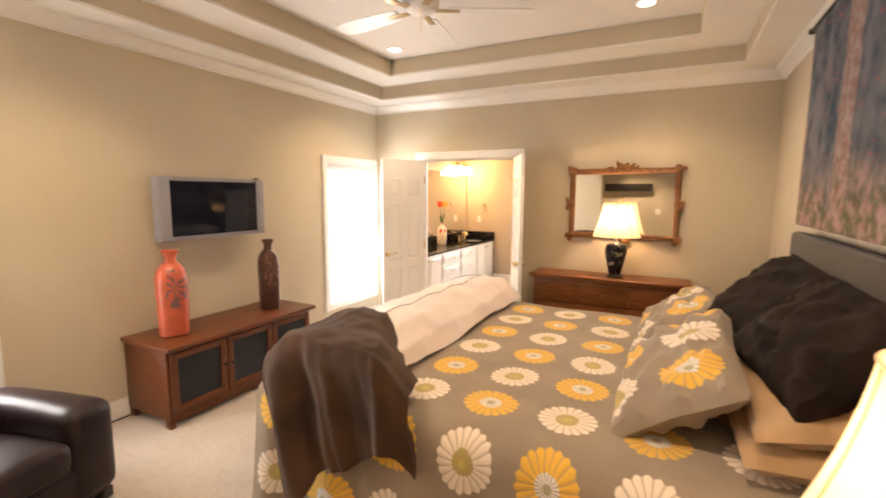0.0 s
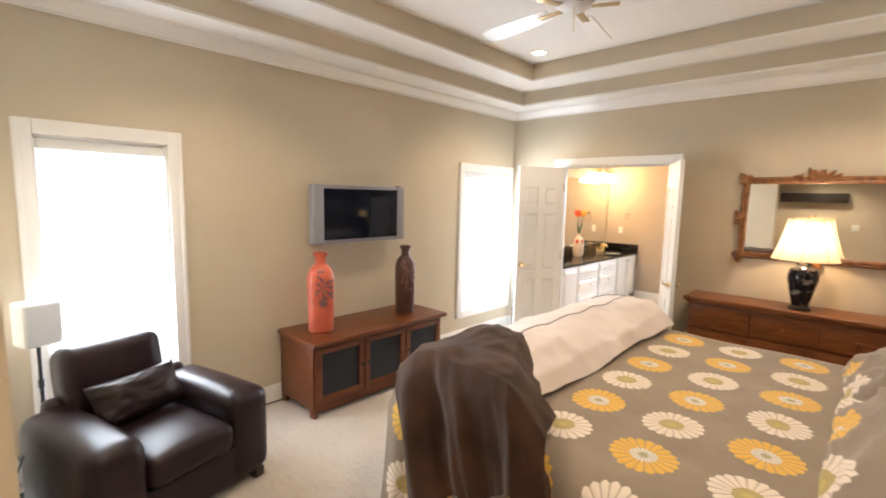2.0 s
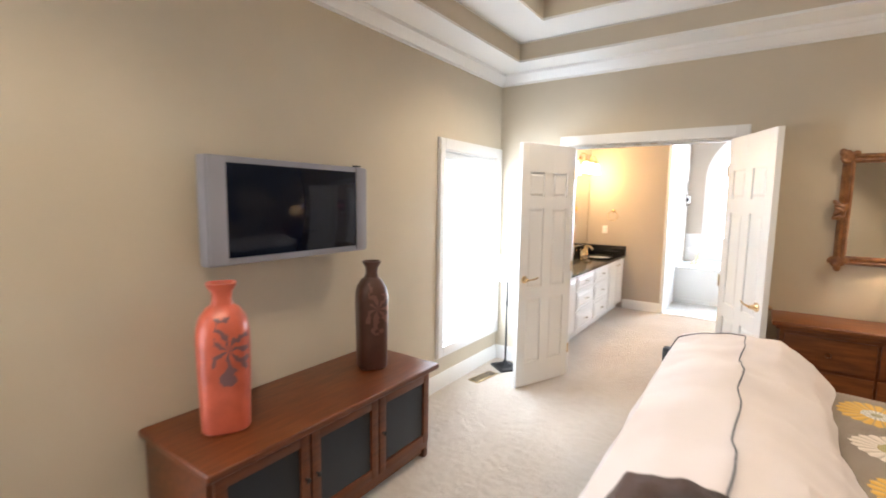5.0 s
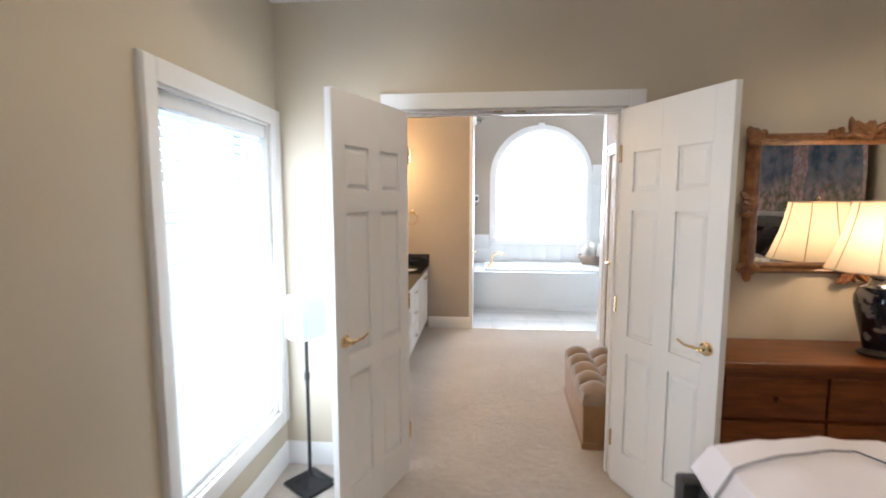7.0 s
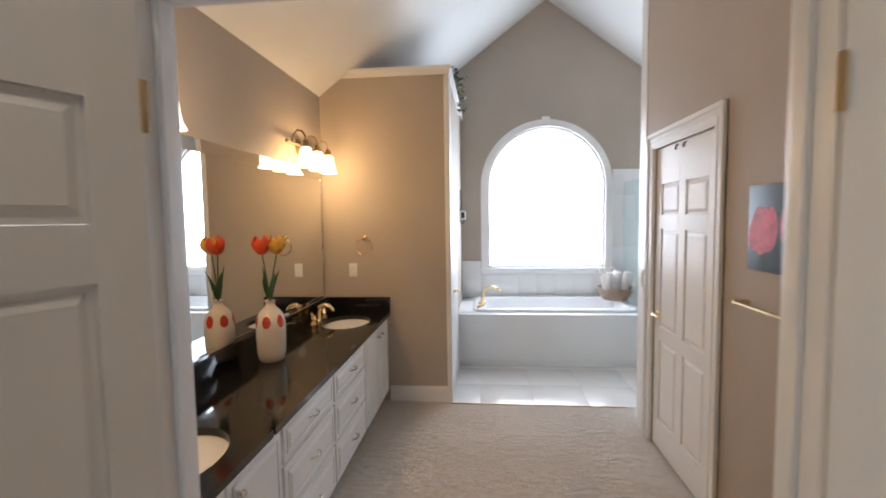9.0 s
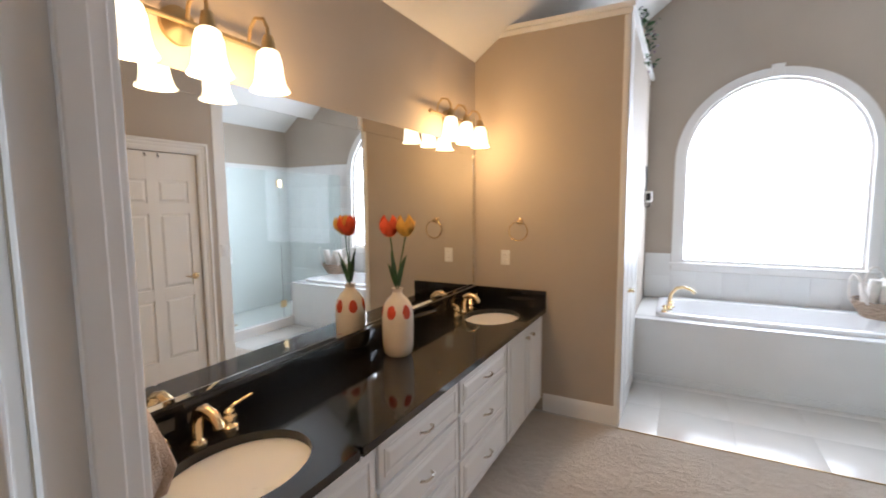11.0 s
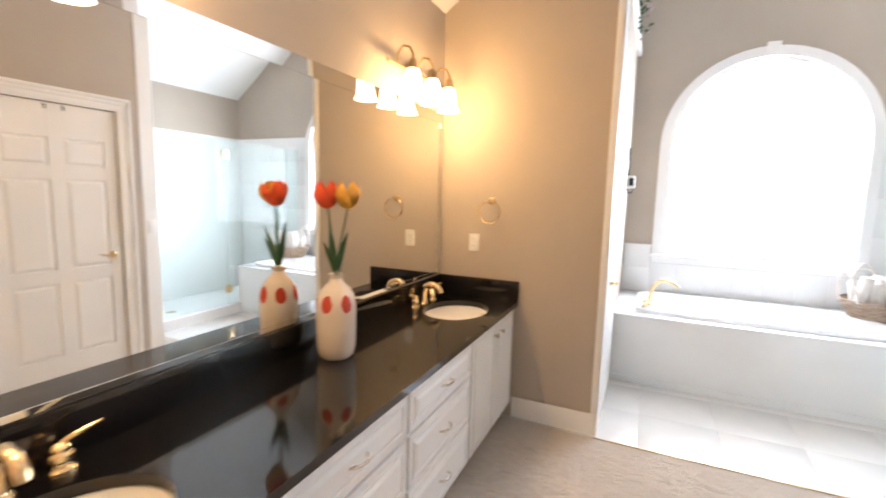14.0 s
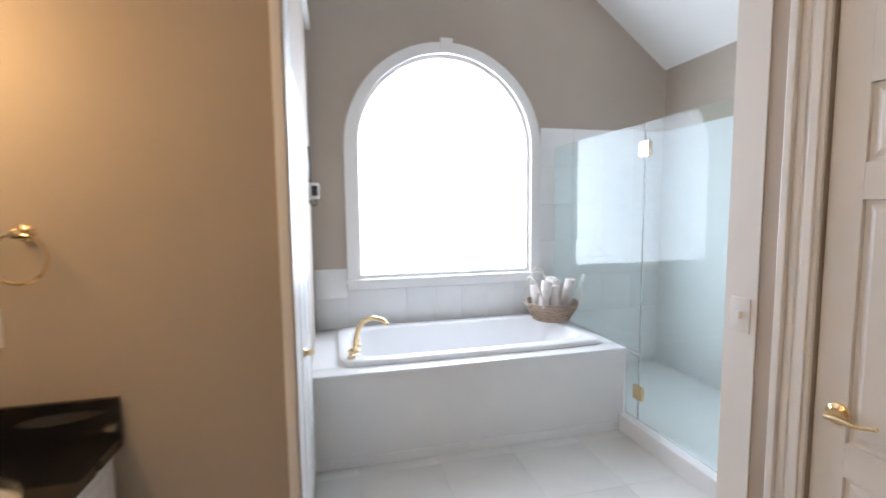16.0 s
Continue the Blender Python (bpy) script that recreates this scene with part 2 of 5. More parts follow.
CHERRY = wooden("cherry_wood", (0.085, 0.021, 0.005), (0.155, 0.042, 0.010), axis=(9, 1, 9))
OAKRED = wooden("red_brown_wood", (0.13, 0.036, 0.008), (0.25, 0.080, 0.019), axis=(1, 9, 9))
BLACKWOOD = wooden("black_stained_wood", (0.012, 0.010, 0.009), (0.03, 0.026, 0.022))
GILT = wooden("antique_gilt_wood", (0.13, 0.045, 0.014), (0.33, 0.15, 0.05), 0.3, (4, 4, 4))
LEATHER = leather_mat("dark_brown_leather", (0.011, 0.0055, 0.0065))
FUR = cloth("dark_brown_plush", (0.046, 0.021, 0.011), 0.5, 5, 260, 0.8, 0.12, 0.6)
DARKFUR = cloth("near_black_brown_plush", (0.012, 0.006, 0.004), 0.5, 7, 260, 0.85, 0.03, 0.6)
HEADCLOTH = cloth("dark_suede", (0.035, 0.027, 0.020), 0.3)
WHITECLOTH = cloth("white_cotton", (0.80, 0.75, 0.70), 0.05, 3, 350, 0.85, 0.1, 0.2)
PINKCLOTH = cloth("blush_duvet_cotton", (0.70, 0.63, 0.61), 0.03, 3, 350, 0.85, 0.15, 0.25)
TANCLOTH = cloth("tan_satin", (0.42, 0.28, 0.16), 0.12, 4, 300, 0.45, 0.2, 0.15)
GREYCLOTH = cloth("grey_piping", (0.10, 0.10, 0.11), 0.1)
TUFT = cloth("taupe_velvet", (0.26, 0.18, 0.115), 0.25, 8, 300, 0.8, 0.6)
TUFTSIDE = cloth("tan_velvet", (0.30, 0.155, 0.06), 0.2, 6, 300, 0.8, 0.5)
TOWEL = cloth("pale_tan_towel", (0.56, 0.42, 0.31), 0.25, 7, 200, 0.95, 0.5, 0.9)
WHITETOWEL = cloth("white_towel", (0.72, 0.67, 0.62), 0.12, 20, 250, 0.95, 0.4, 0.9)
DAISY = flowered("daisy_bedspread")
GRANITE = granite_mat()
BRASS = metal("polished_brass", (0.80, 0.62, 0.36), 0.12)
NICKEL = metal("satin_nickel", (0.72, 0.66, 0.57), 0.2)
CHROME = metal("chrome", (0.85, 0.85, 0.86), 0.06)
GREYPLASTIC = painted("grey_plastic", (0.25, 0.245, 0.275), 0.4, 0.05)
BLACKPLASTIC = painted("black_plastic", (0.013, 0.013, 0.014), 0.4)
WHITEPLASTIC = painted("white_plastic", (0.75, 0.75, 0.74), 0.35, 0.02)
SCREEN = Nodes("dark_screen").set(Base_Color=(0.003, 0.005, 0.012), Roughness=0.06, Specular_IOR_Level=0.2)
SPEAKERCLOTH = cloth("black_speaker_cloth", (0.008, 0.009, 0.012), 0.2, 4, 900)
MIRROR = Nodes("silvered_mirror").set(Base_Color=(0.88, 0.89, 0.88), Metallic=1.0, Roughness=0.0)
GLASS = clear_glass("shower_glass", (0.88, 0.965, 0.955))
SHADE = through_light("cream_lamp_shade", (0.88, 0.76, 0.58), 0.45)
BELLGLASS = glowing("lit_frosted_glass", (1.0, 0.82, 0.52), 7.0)
LITDISC = glowing("lit_lamp_lens", (1.0, 0.86, 0.62), 9.0)
SLAT = through_light("white_blind_slat", (0.85, 0.86, 0.87), 0.6)
OUTSIDE = glowing("bright_overcast_day", (0.96, 0.98, 1.0), 9.0)
FROST = glowing("daylit_frosted_pane", (0.93, 0.97, 1.0), 27.0)
SALMON = vase_glaze("salmon_glaze", (0.55, 0.115, 0.06), (0.16, 0.08, 0.085), (0.02, 0.36))
UMBER = vase_glaze("umber_glaze", (0.085, 0.036, 0.024), (0.16, 0.075, 0.055), (0.01, 0.36))
CHINA = spotted_vase()
LAMPCHINA = porcelain_lamp()
REDPETAL = painted("orange_red_petal", (0.72, 0.09, 0.025), 0.5, 0.2, 60, 0.1, 20)
YELLOWPETAL = painted("yellow_petal", (0.74, 0.40, 0.06), 0.5, 0.2, 60, 0.1, 20)
LEAF = painted("dark_green_leaf", (0.03, 0.085, 0.025), 0.5, 0.3, 60, 0.1, 20)
PURPLE = painted("purple_blossom", (0.10, 0.04, 0.12), 0.6, 0.4, 60, 0.1, 30)
WICKER = wooden("grey_wicker", (0.22, 0.15, 0.10), (0.42, 0.32, 0.23), 0.6, (4, 4, 14))
TAPESTRY = tapestry_mat()
DARKART = painted("black_print", (0.01, 0.014, 0.012), 0.4)
PINKART = painted("pink_print", (0.62, 0.12, 0.19), 0.4, 0.3, 60, 0.1, 25)
DARKVOID = painted("dark_hall_paint", (0.30, 0.26, 0.20), 0.7)
CHAIN = metal("antique_brass", (0.45, 0.33, 0.17), 0.3)


# ---- builders ----
def thing(name, label, category, at=(0, 0, 0), rz=0.0, group="", kind=""):
    ob = new(name)
    ob.matrix_world = pose(*at, 0, 0, rz)
    return tagged(ob, label, category, group, kind)


def part(name, bm, mat, parent=None, label="", smooth=True):
    """Link a bmesh as one mesh object under a thing or a part."""
    me = bpy.data.meshes.new(name)
    bmesh.ops.recalc_face_normals(bm, faces=bm.faces)
    bm.to_mesh(me)
    bm.free()
    me.materials.append(mat)
    if smooth:
        me.polygons.foreach_set("use_smooth", [True] * len(me.polygons))
        me.set_sharp_from_angle(angle=radians(35))
    ob = new(name, me)
    if parent:
        ob.parent = parent
    return tagged(ob, label) if label else ob


def structure(name, bm, mat, label, category="", smooth=False):
    return tagged(part(name, bm, mat, None, "", smooth), label, category or name.split("_")[0], "", "structure")


def box(x0, y0, z0, x1, y1, z1, bevel=0.0, bm=None, seg=2):
    out = bm or bmesh.new()
    b = bmesh.new()
    bmesh.ops.create_cube(b, size=1)
    for v in b.verts:
        v.co = Vector(((x0 + x1) / 2 + v.co.x * (x1 - x0), (y0 + y1) / 2 + v.co.y * (y1 - y0), (z0 + z1) / 2 + v.co.z * (z1 - z0)))
    if bevel:
        bmesh.ops.bevel(b, geom=b.edges[:], offset=min(bevel, 0.48 * min(abs(x1 - x0), abs(y1 - y0), abs(z1 - z0))), segments=seg, profile=0.6, affect="EDGES")
    if bm is None:
        out.free()
        return b
    me = bpy.data.meshes.new("tmp")
    b.to_mesh(me)
    b.free()
    out.from_mesh(me)
    bpy.data.meshes.remove(me)
    return out


def moved(bm, m):
    bmesh.ops.transform(bm, matrix=m, verts=bm.verts)
    return bm


def lathe(profile, seg=28, sx=1.0, sy=1.0, square=0.0):
    """Turn (radius, height) pairs round z; square above 0 flattens the round towards a rounded box."""
    bm = bmesh.new()
    rings = []
    for r, z in profile:
        ring = []
        for k in range(seg):
            a = math.tau * k / seg
            c, s = math.cos(a), math.sin(a)
            f = 1.0
            if square:
                p = 2 + square
                f = (abs(c) ** p + abs(s) ** p) ** (-1 / p)
            ring.append(bm.verts.new((r * f * c * sx, r * f * s * sy, z)))
        rings.append(ring)
    for a, b in zip(rings, rings[1:]):
        for k in range(seg):
            bm.faces.new((a[k], a[(k + 1) % seg], b[(k + 1) % seg], b[k]))
    if profile[0][0] > 1e-4:
        bm.faces.new(rings[0][::-1])
    if profile[-1][0] > 1e-4:
        bm.faces.new(rings[-1])
    bmesh.ops.remove_doubles(bm, verts=bm.verts, dist=1e-5)
    return bm


def tube(points, r, seg=10, bm=None, taper=1.0):
    """A round bar along points."""
    bm = bm or bmesh.new()
    pts = [Vector(p) for p in points]
    rings = []
    side = None
    for k, p in enumerate(pts):
        d = (pts[min(k + 1, len(pts) - 1)] - pts[max(k - 1, 0)]).normalized()
        if side is None:
            side = d.orthogonal().normalized()
        side = (side - d * side.dot(d)).normalized()
        up = d.cross(side)
        rr = r * (1 + (taper - 1) * k / max(1, len(pts) - 1))
        rings.append([bm.verts.new(p + rr * (math.cos(math.tau * j / seg) * side + math.sin(math.tau * j / seg) * up)) for j in range(seg)])
    for a, b in zip(rings, rings[1:]):
        for j in range(seg):
            bm.faces.new((a[j], a[(j + 1) % seg], b[(j + 1) % seg], b[j]))
    bm.faces.new(rings[0][::-1]), bm.faces.new(rings[-1])
    return bm


def arc(c, r, a0, a1, n=14, plane="xz"):
    out = []
    for k in range(n + 1):
        a = radians(a0 + (a1 - a0) * k / n)
        u, v = r * math.cos(a), r * math.sin(a)
        out.append((c[0] + u, c[1], c[2] + v) if plane == "xz" else (c[0], c[1] + u, c[2] + v) if plane == "yz" else (c[0] + u, c[1] + v, c[2]))
    return out


def sheet(f, nu, nv, thick=0.0, uv=None):
    """A cloth: f(u, v) gives the place for u and v from 0 to 1; thick gives it a body below."""
    bm = bmesh.new()
    layer = bm.loops.layers.uv.new("UVMap") if uv else None
    grid = [[bm.verts.new(f(i / nu, j / nv)) for j in range(nv + 1)] for i in range(nu + 1)]
    for i in range(nu):
        for j in range(nv):
            face = bm.faces.new((grid[i][j], grid[i + 1][j], grid[i + 1][j + 1], grid[i][j + 1]))
            if uv:
                for loop, (a, b) in zip(face.loops, ((i, j), (i + 1, j), (i + 1, j + 1), (i, j + 1))):
                    loop[layer].uv = uv(a / nu, b / nv)
    if thick:
        bmesh.ops.recalc_face_normals(bm, faces=bm.faces)
        bmesh.ops.solidify(bm, geom=bm.faces[:], thickness=thick)
    return bm


def cushion(w, d, h, nu=26, nv=26, puff=0.55, wrinkle=0.012, seed=0.0, uv=None):
    """A pillow: w by d, h thick, pinched at its corners, wrinkled."""
    bm = bmesh.new()
    layer = bm.loops.layers.uv.new("UVMap") if uv else None
    tops = []
    for s in (1, -1):
        grid = []
        for i in range(nu + 1):
            row = []
            for j in range(nv + 1):
                a, b = 2 * i / nu - 1, 2 * j / nv - 1
                t = max(0.0, (1 - abs(a) ** 3)) ** puff * max(0.0, (1 - abs(b) ** 3)) ** puff
                pin = 1 - 0.07 * (1 - abs(a)) * abs(b) ** 2 - 0.0
                pin2 = 1 - 0.07 * (1 - abs(b)) * abs(a) ** 2
                p = Vector((a * w / 2 * pin2, b * d / 2 * pin, s * t * h / 2))
                q = noise.noise(Vector((a * 3.1 + seed, b * 3.1, s * 2.0 + seed))) + 0.5 * noise.noise(Vector((a * 8 + seed, b * 8, s)))
                p.z += wrinkle * q * min(1, 3 * t)
                row.append(bm.verts.new(p))
            grid.append(row)
        for i in range(nu):
            for j in range(nv):
                face = bm.faces.new((grid[i][j], grid[i + 1][j], grid[i + 1][j + 1], grid[i][j + 1]))
                if uv:
                    for loop, (x, y) in zip(face.loops, ((i, j), (i + 1, j), (i + 1, j + 1), (i, j + 1))):
                        loop[layer].uv = uv(x / nu, y / nv)
        tops.append(grid)
    bmesh.ops.remove_doubles(bm, verts=bm.verts, dist=0.0005)
    return bm


def panelled(w, h, t, rows, cols, stile, rail, mid, parent, mat):
    """A panelled leaf in x-z at y from 0 to t: stiles and rails as one mesh, each raised panel a part. rows: panel heights from below."""
    pw = (w - stile * 2 - mid * (cols - 1)) / cols
    bm = bmesh.new()
    xs = [stile + k * (pw + mid) for k in range(cols)]
    z = rail
    spans = []
    for ph in rows:
        spans.append((z, z + ph))
        z += ph + mid
    box(0, 0, 0, stile, t, h, 0.002, bm), box(w - stile, 0, 0, w, t, h, 0.002, bm)
    for k in range(cols - 1):
        box(xs[k] + pw, 0, 0, xs[k] + pw + mid, t, h, 0.002, bm)
    edges = [0] + [v for s in spans for v in s] + [h]
    for a, b in zip(edges[::2], edges[1::2]):
        for x in xs:
            box(x, 0, a, x + pw, t, b, 0.0, bm)
    part("frame", bm, mat, parent, smooth=False)
    for x in xs:
        for a, b in spans:
            pm = box(x + 0.001, t * 0.28, a + 0.001, x + pw - 0.001, t * 0.72, b - 0.001)
            g = min(0.03, pw * 0.2)
            for side, (ya, yb) in enumerate(((t * 0.28, t * 0.06), (t * 0.72, t * 0.94))):
                lo = [pm.verts.new(p) for p in ((x + 0.012, ya, a + 0.012), (x + pw - 0.012, ya, a + 0.012), (x + pw - 0.012, ya, b - 0.012), (x + 0.012, ya, b - 0.012))]
                hi = [pm.verts.new(p) for p in ((x + g, yb, a + g), (x + pw - g, yb, a + g), (x + pw - g, yb, b - g), (x + g, yb, b - g))]
                for k in range(4):
                    pm.faces.new((lo[k], lo[(k + 1) % 4], hi[(k + 1) % 4], hi[k]))
                pm.faces.new(hi)
            part("panel", pm, mat, parent, smooth=False)


def wall_x(name, y0, y1, x0, x1, z1, holes, mat, label):
    """A wall along x between y0 and y1; holes: (xa, xb, za, zb)."""
    bm = bmesh.new()
    at = x0
    for xa, xb, za, zb in sorted(holes):
        box(at, y0, 0, xa, y1, z1, 0, bm)
        if za > 0:
            box(xa, y0, 0, xb, y1, za, 0, bm)
        if zb < z1:
            box(xa, y0, zb, xb, y1, z1, 0, bm)
        at = xb
    box(at, y0, 0, x1, y1, z1, 0, bm)
    return structure(name, bm, mat, label, "wall")


def wall_y(name, x0, x1, y0, y1, z1, holes, mat, label):
    bm = bmesh.new()
    at = y0
    for ya, yb, za, zb in sorted(holes):
        box(x0, at, 0, x1, ya, z1, 0, bm)
        if za > 0:
            box(x0, ya, 0, x1, yb, za, 0, bm)
        if zb < z1:
            box(x0, ya, zb, x1, yb, z1, 0, bm)
        at = yb
    box(x0, at, 0, x1, y1, z1, 0, bm)
    return structure(name, bm, mat, label, "wall")


def strip(points, section, closed=False):
    """Run a section of (out, up) pairs along level points, mitred; out is to the left of the way."""
    bm = bmesh.new()
    pts = [Vector(p) for p in points]
    n = len(pts)
    rings = []
    for k, p in enumerate(pts):
        a = (p - pts[k - 1]).normalized() if (k or closed) else None
        b = (pts[(k + 1) % n] - p).normalized() if (k < n - 1 or closed) else None
        a, b = a or b, b or a
        na, nb = Vector((-a.y, a.x, 0)), Vector((-b.y, b.x, 0))
        m = (na + nb).normalized()
        m = m / max(0.3, m.dot(na))
        rings.append([bm.verts.new(p + m * o + Vector((0, 0, u))) for o, u in section])
    pairs = list(zip(rings, rings[1:])) + ([(rings[-1], rings[0])] if closed else [])
    s = len(section)
    for a, b in pairs:
        for j in range(s):
            bm.faces.new((a[j], a[(j + 1) % s], b[(j + 1) % s], b[j]))
    if not closed:
        bm.faces.new(rings[0][::-1]), bm.faces.new(rings[-1])
    return bm


# ---- the large structure: bedroom ----
XW, XE, YS, YN, YB = -3.60, 0.70, 0.57, 5.38, 10.48
structure("floor_bedroom", box(-3.9, -2.2, -0.2, 1.0, 8.40, 0.0), CARPET, "cream textured wall-to-wall carpet", "carpet")
wall_y("wall_west", -3.75, XW, 0.42, 5.50, 3.2, [(0.80, 1.46, 0.36, 1.98), (4.42, 5.28, 0.36, 1.98)], BEIGE, "beige painted wall with two tall windows")
wall_x("wall_north", YN, 5.50, XW, 3.0, 4.5, [(-2.915, -1.685, 0, 2.06)], BEIGE, "beige painted wall round a double doorway")
wall_y("wall_east", XE, 0.9, -2.0, YN, 3.2, [], BEIGE, "beige painted wall behind the bed")
wall_x("wall_south", 0.42, YS, XW, XE, 3.2, [(-1.45, 0.60, 0, 2.30)], BEIGE, "beige painted wall with a doorway")
wall_x("wall_hall_end", -1.42, -1.32, -1.99, 0.9, 2.6, [], BEIGE, "plain hall wall")
wall_y("wall_hall_side", -1.99, -1.89, -1.32, 0.42, 2.6, [], BEIGE, "plain hall wall")
structure("ceiling_hall", box(-1.99, -1.42, 2.5, 0.9, 0.42, 2.6), WHITE, "white hall ceiling")

T1, T2 = 0.335, 0.68
bm = bmesh.new()
for d0, d1, za, zb in ((0.0, T1, 2.74, 2.90), (0.0, T2, 2.90, 3.07)):
    x0, x1, y0, y1 = XW, XE, YS, YN
    box(x0, y0, za, x0 + d1, y1, zb, 0, bm), box(x1 - d1, y0, za, x1, y1, zb, 0, bm)
    box(x0 + d1, y0, za, x1 - d1, y0 + d1, zb, 0, bm), box(x0 + d1, y1 - d1, za, x1 - d1, y1, zb, 0, bm)
box(XW, YS, 3.07, XE, YN, 3.2, 0, bm)
structure("ceiling_bedroom", bm, WHITE, "white two-step tray ceiling", "ceiling")
for d, za, zb, nm in ((T1, 2.758, 2.888, "lower"), (T2, 2.918, 3.066, "upper")):
    loop = [(XW + d, YS + d, za), (XE - d, YS + d, za), (XE - d, YN - d, za), (XW + d, YN - d, za)]
    structure("trim_tray_" + nm, strip(loop, [(0.0, 0), (0.004, 0), (0.004, zb - za), (0.0, zb - za)], True), BEIGE, "beige painted tray riser band", "trim")
CROWN = [(0, 0), (0.012, 0), (0.016, 0.018), (0.04, 0.03), (0.062, 0.062), (0.078, 0.07), (0.084, 0.094), (0, 0.094)]
structure("trim_crown", strip([(XW, YS, 2.645), (XE, YS, 2.645), (XE, YN, 2.645), (XW, YN, 2.645)], CROWN, True), TRIM, "white moulded crown trim", "trim", True)
BASE = [(0, 0), (0.014, 0), (0.014, 0.095), (0.009, 0.115), (0.005, 0.135), (0, 0.135)]


def baseboard(points, h=1.0):
    return structure("baseboard", strip([(x, y, 0.001) for x, y in points], [(o, u * h) for o, u in BASE]), TRIM, "white moulded baseboard", "baseboard", True)


baseboard([(-3.002, YN), (XW, YN), (XW, YS), (-1.54, YS)])
baseboard([(XE, YS), (XE, YN), (-1.598, YN)])


def casing(name, pts, w, mat, label, t=0.018, parent=None):
    """Flat moulded casing boards: boxes (x0, y0, z0, x1, y1, z1)."""
    bm = bmesh.new()
    for b in pts:
        box(*b, 0.004, bm)
    return structure(name, bm, mat, label, "trim")


def window_west(name, y0, y1, z0, z1, label):
    """A window in the west wall: casing, sill, frame, pane and a lowered blind."""
    w = thing(name, label, "window", (XW, 0, 0), kind="structure")
    c = 0.085
    fr = bmesh.new()
    box(0, y0 - c, z0 - c, 0.02, y0, z1 + c, 0.005, fr), box(0, y1, z0 - c, 0.02, y1 + c, z1 + c, 0.005, fr)
    box(0, y0, z1, 0.022, y1, z1 + c, 0.005, fr), box(0, y0, z0 - c, 0.022, y1, z0, 0.005, fr)
    box(0.0205, y0 - c + 0.006, z0 - c + 0.006, 0.03, y0 - c + 0.026, z1 + c - 0.006, 0.003, fr), box(0.0205, y1 + c - 0.026, z0 - c + 0.006, 0.03, y1 + c - 0.006, z1 + c - 0.006, 0.003, fr)
    part("window_casing", fr, TRIM, w)
    rv = bmesh.new()
    box(-0.15, y0, z0, -0.002, y0 + 0.012, z1, 0, rv), box(-0.15, y1 - 0.012, z0, -0.002, y1, z1, 0, rv)
    box(-0.15, y0, z1 - 0.012, -0.002, y1, z1, 0, rv), box(-0.15, y0, z0, -0.002, y1, z0 + 0.012, 0, rv)
    part("window_frame", rv, TRIM, w, smooth=False)
    head = box(-0.075, y0 + 0.014, z1 - 0.075, -0.012, y1 - 0.014, z1 - 0.014, 0.006)
    blind = part("blind_headrail", head, WHITEPLASTIC, w)
    zz = z1 - 0.085
    first = None
    while zz > z0 + 0.05:
        if first is None:
            sl = bmesh.new()
            box(-0.024, y0 + 0.018, -0.0012, 0.024, y1 - 0.018, 0.0012, 0, sl)
            moved(sl, pose(0, 0, 0, 0, 52, 0))
            first = part("slat", sl, SLAT, w, smooth=False)
            first.location = (-0.045, 0, zz)
        else:
            s = new("slat", first.data)
            s.parent, s.location = w, (-0.045, 0, zz)
        zz -= 0.04
    part("blind_rail", box(-0.07, y0 + 0.018, z0 + 0.014, -0.02, y1 - 0.018, z0 + 0.034, 0.004), WHITEPLASTIC, w)
    part("pull_cord", tube([(-0.012, y1 - 0.07, z1 - 0.07), (-0.012, y1 - 0.07, z0 + 0.55)], 0.0025, 6), WHITEPLASTIC, w)
    pane = part("pane", box(-0.115, y0 + 0.013, z0 + 0.013, -0.111, y1 - 0.013, z1 - 0.013), GLASS, w, smooth=False)
    pane.visible_shadow = False
    return w


window_west("window_1", 0.80, 1.46, 0.36, 1.98, "tall window with a lowered white slat blind")
window_west("window_2", 4.42, 5.28, 0.36, 1.98, "tall window with a lowered white slat blind")
for y0, y1 in ((0.3, 1.95), (3.9, 5.8)):
    structure("backdrop", box(-4.12, y0, -0.2, -4.10, y1, 2.7), OUTSIDE, "bright white daylight outside", "daylight")

# double doorway: jambs, casing, leaves
casing("trim_doorway_south", [(-3.000, YN - 0.02, 0, -2.915, YN, 2.145), (-1.685, YN - 0.02, 0, -1.600, YN, 2.145), (-2.915, YN - 0.02, 2.06, -1.685, YN, 2.145)], 0.085, TRIM, "white doorway casing")
casing("trim_doorway_north", [(-3.000, 5.50, 0, -2.915, 5.52, 2.145), (-1.685, 5.50, 0, -1.600, 5.52, 2.145), (-2.915, 5.50, 2.06, -1.685, 5.52, 2.145)], 0.085, TRIM, "white doorway casing")
casing("trim_doorway_jamb", [(-2.915, YN + 0.001, 0, -2.893, 5.499, 2.06), (-1.707, YN + 0.001, 0, -1.685, 5.499, 2.06), (-2.893, YN + 0.001, 2.05, -1.707, 5.499, 2.06),
                            (-2.893, 5.43, 0, -2.880, 5.47, 2.05), (-1.720, 5.43, 0, -1.707, 5.47, 2.05), (-2.880, 5.43, 2.037, -1.720, 5.47, 2.05)], 0.02, TRIM, "white doorway jamb with stops")


for x in (-2.36, -2.24):
    sp = tagged(part("strike_plate", box(x - 0.025, 5.385, 2.0465, x + 0.025, 5.415, 2.0498, 0.001), CHAIN, None), "small brass strike plate in the doorway head", "strike plate")


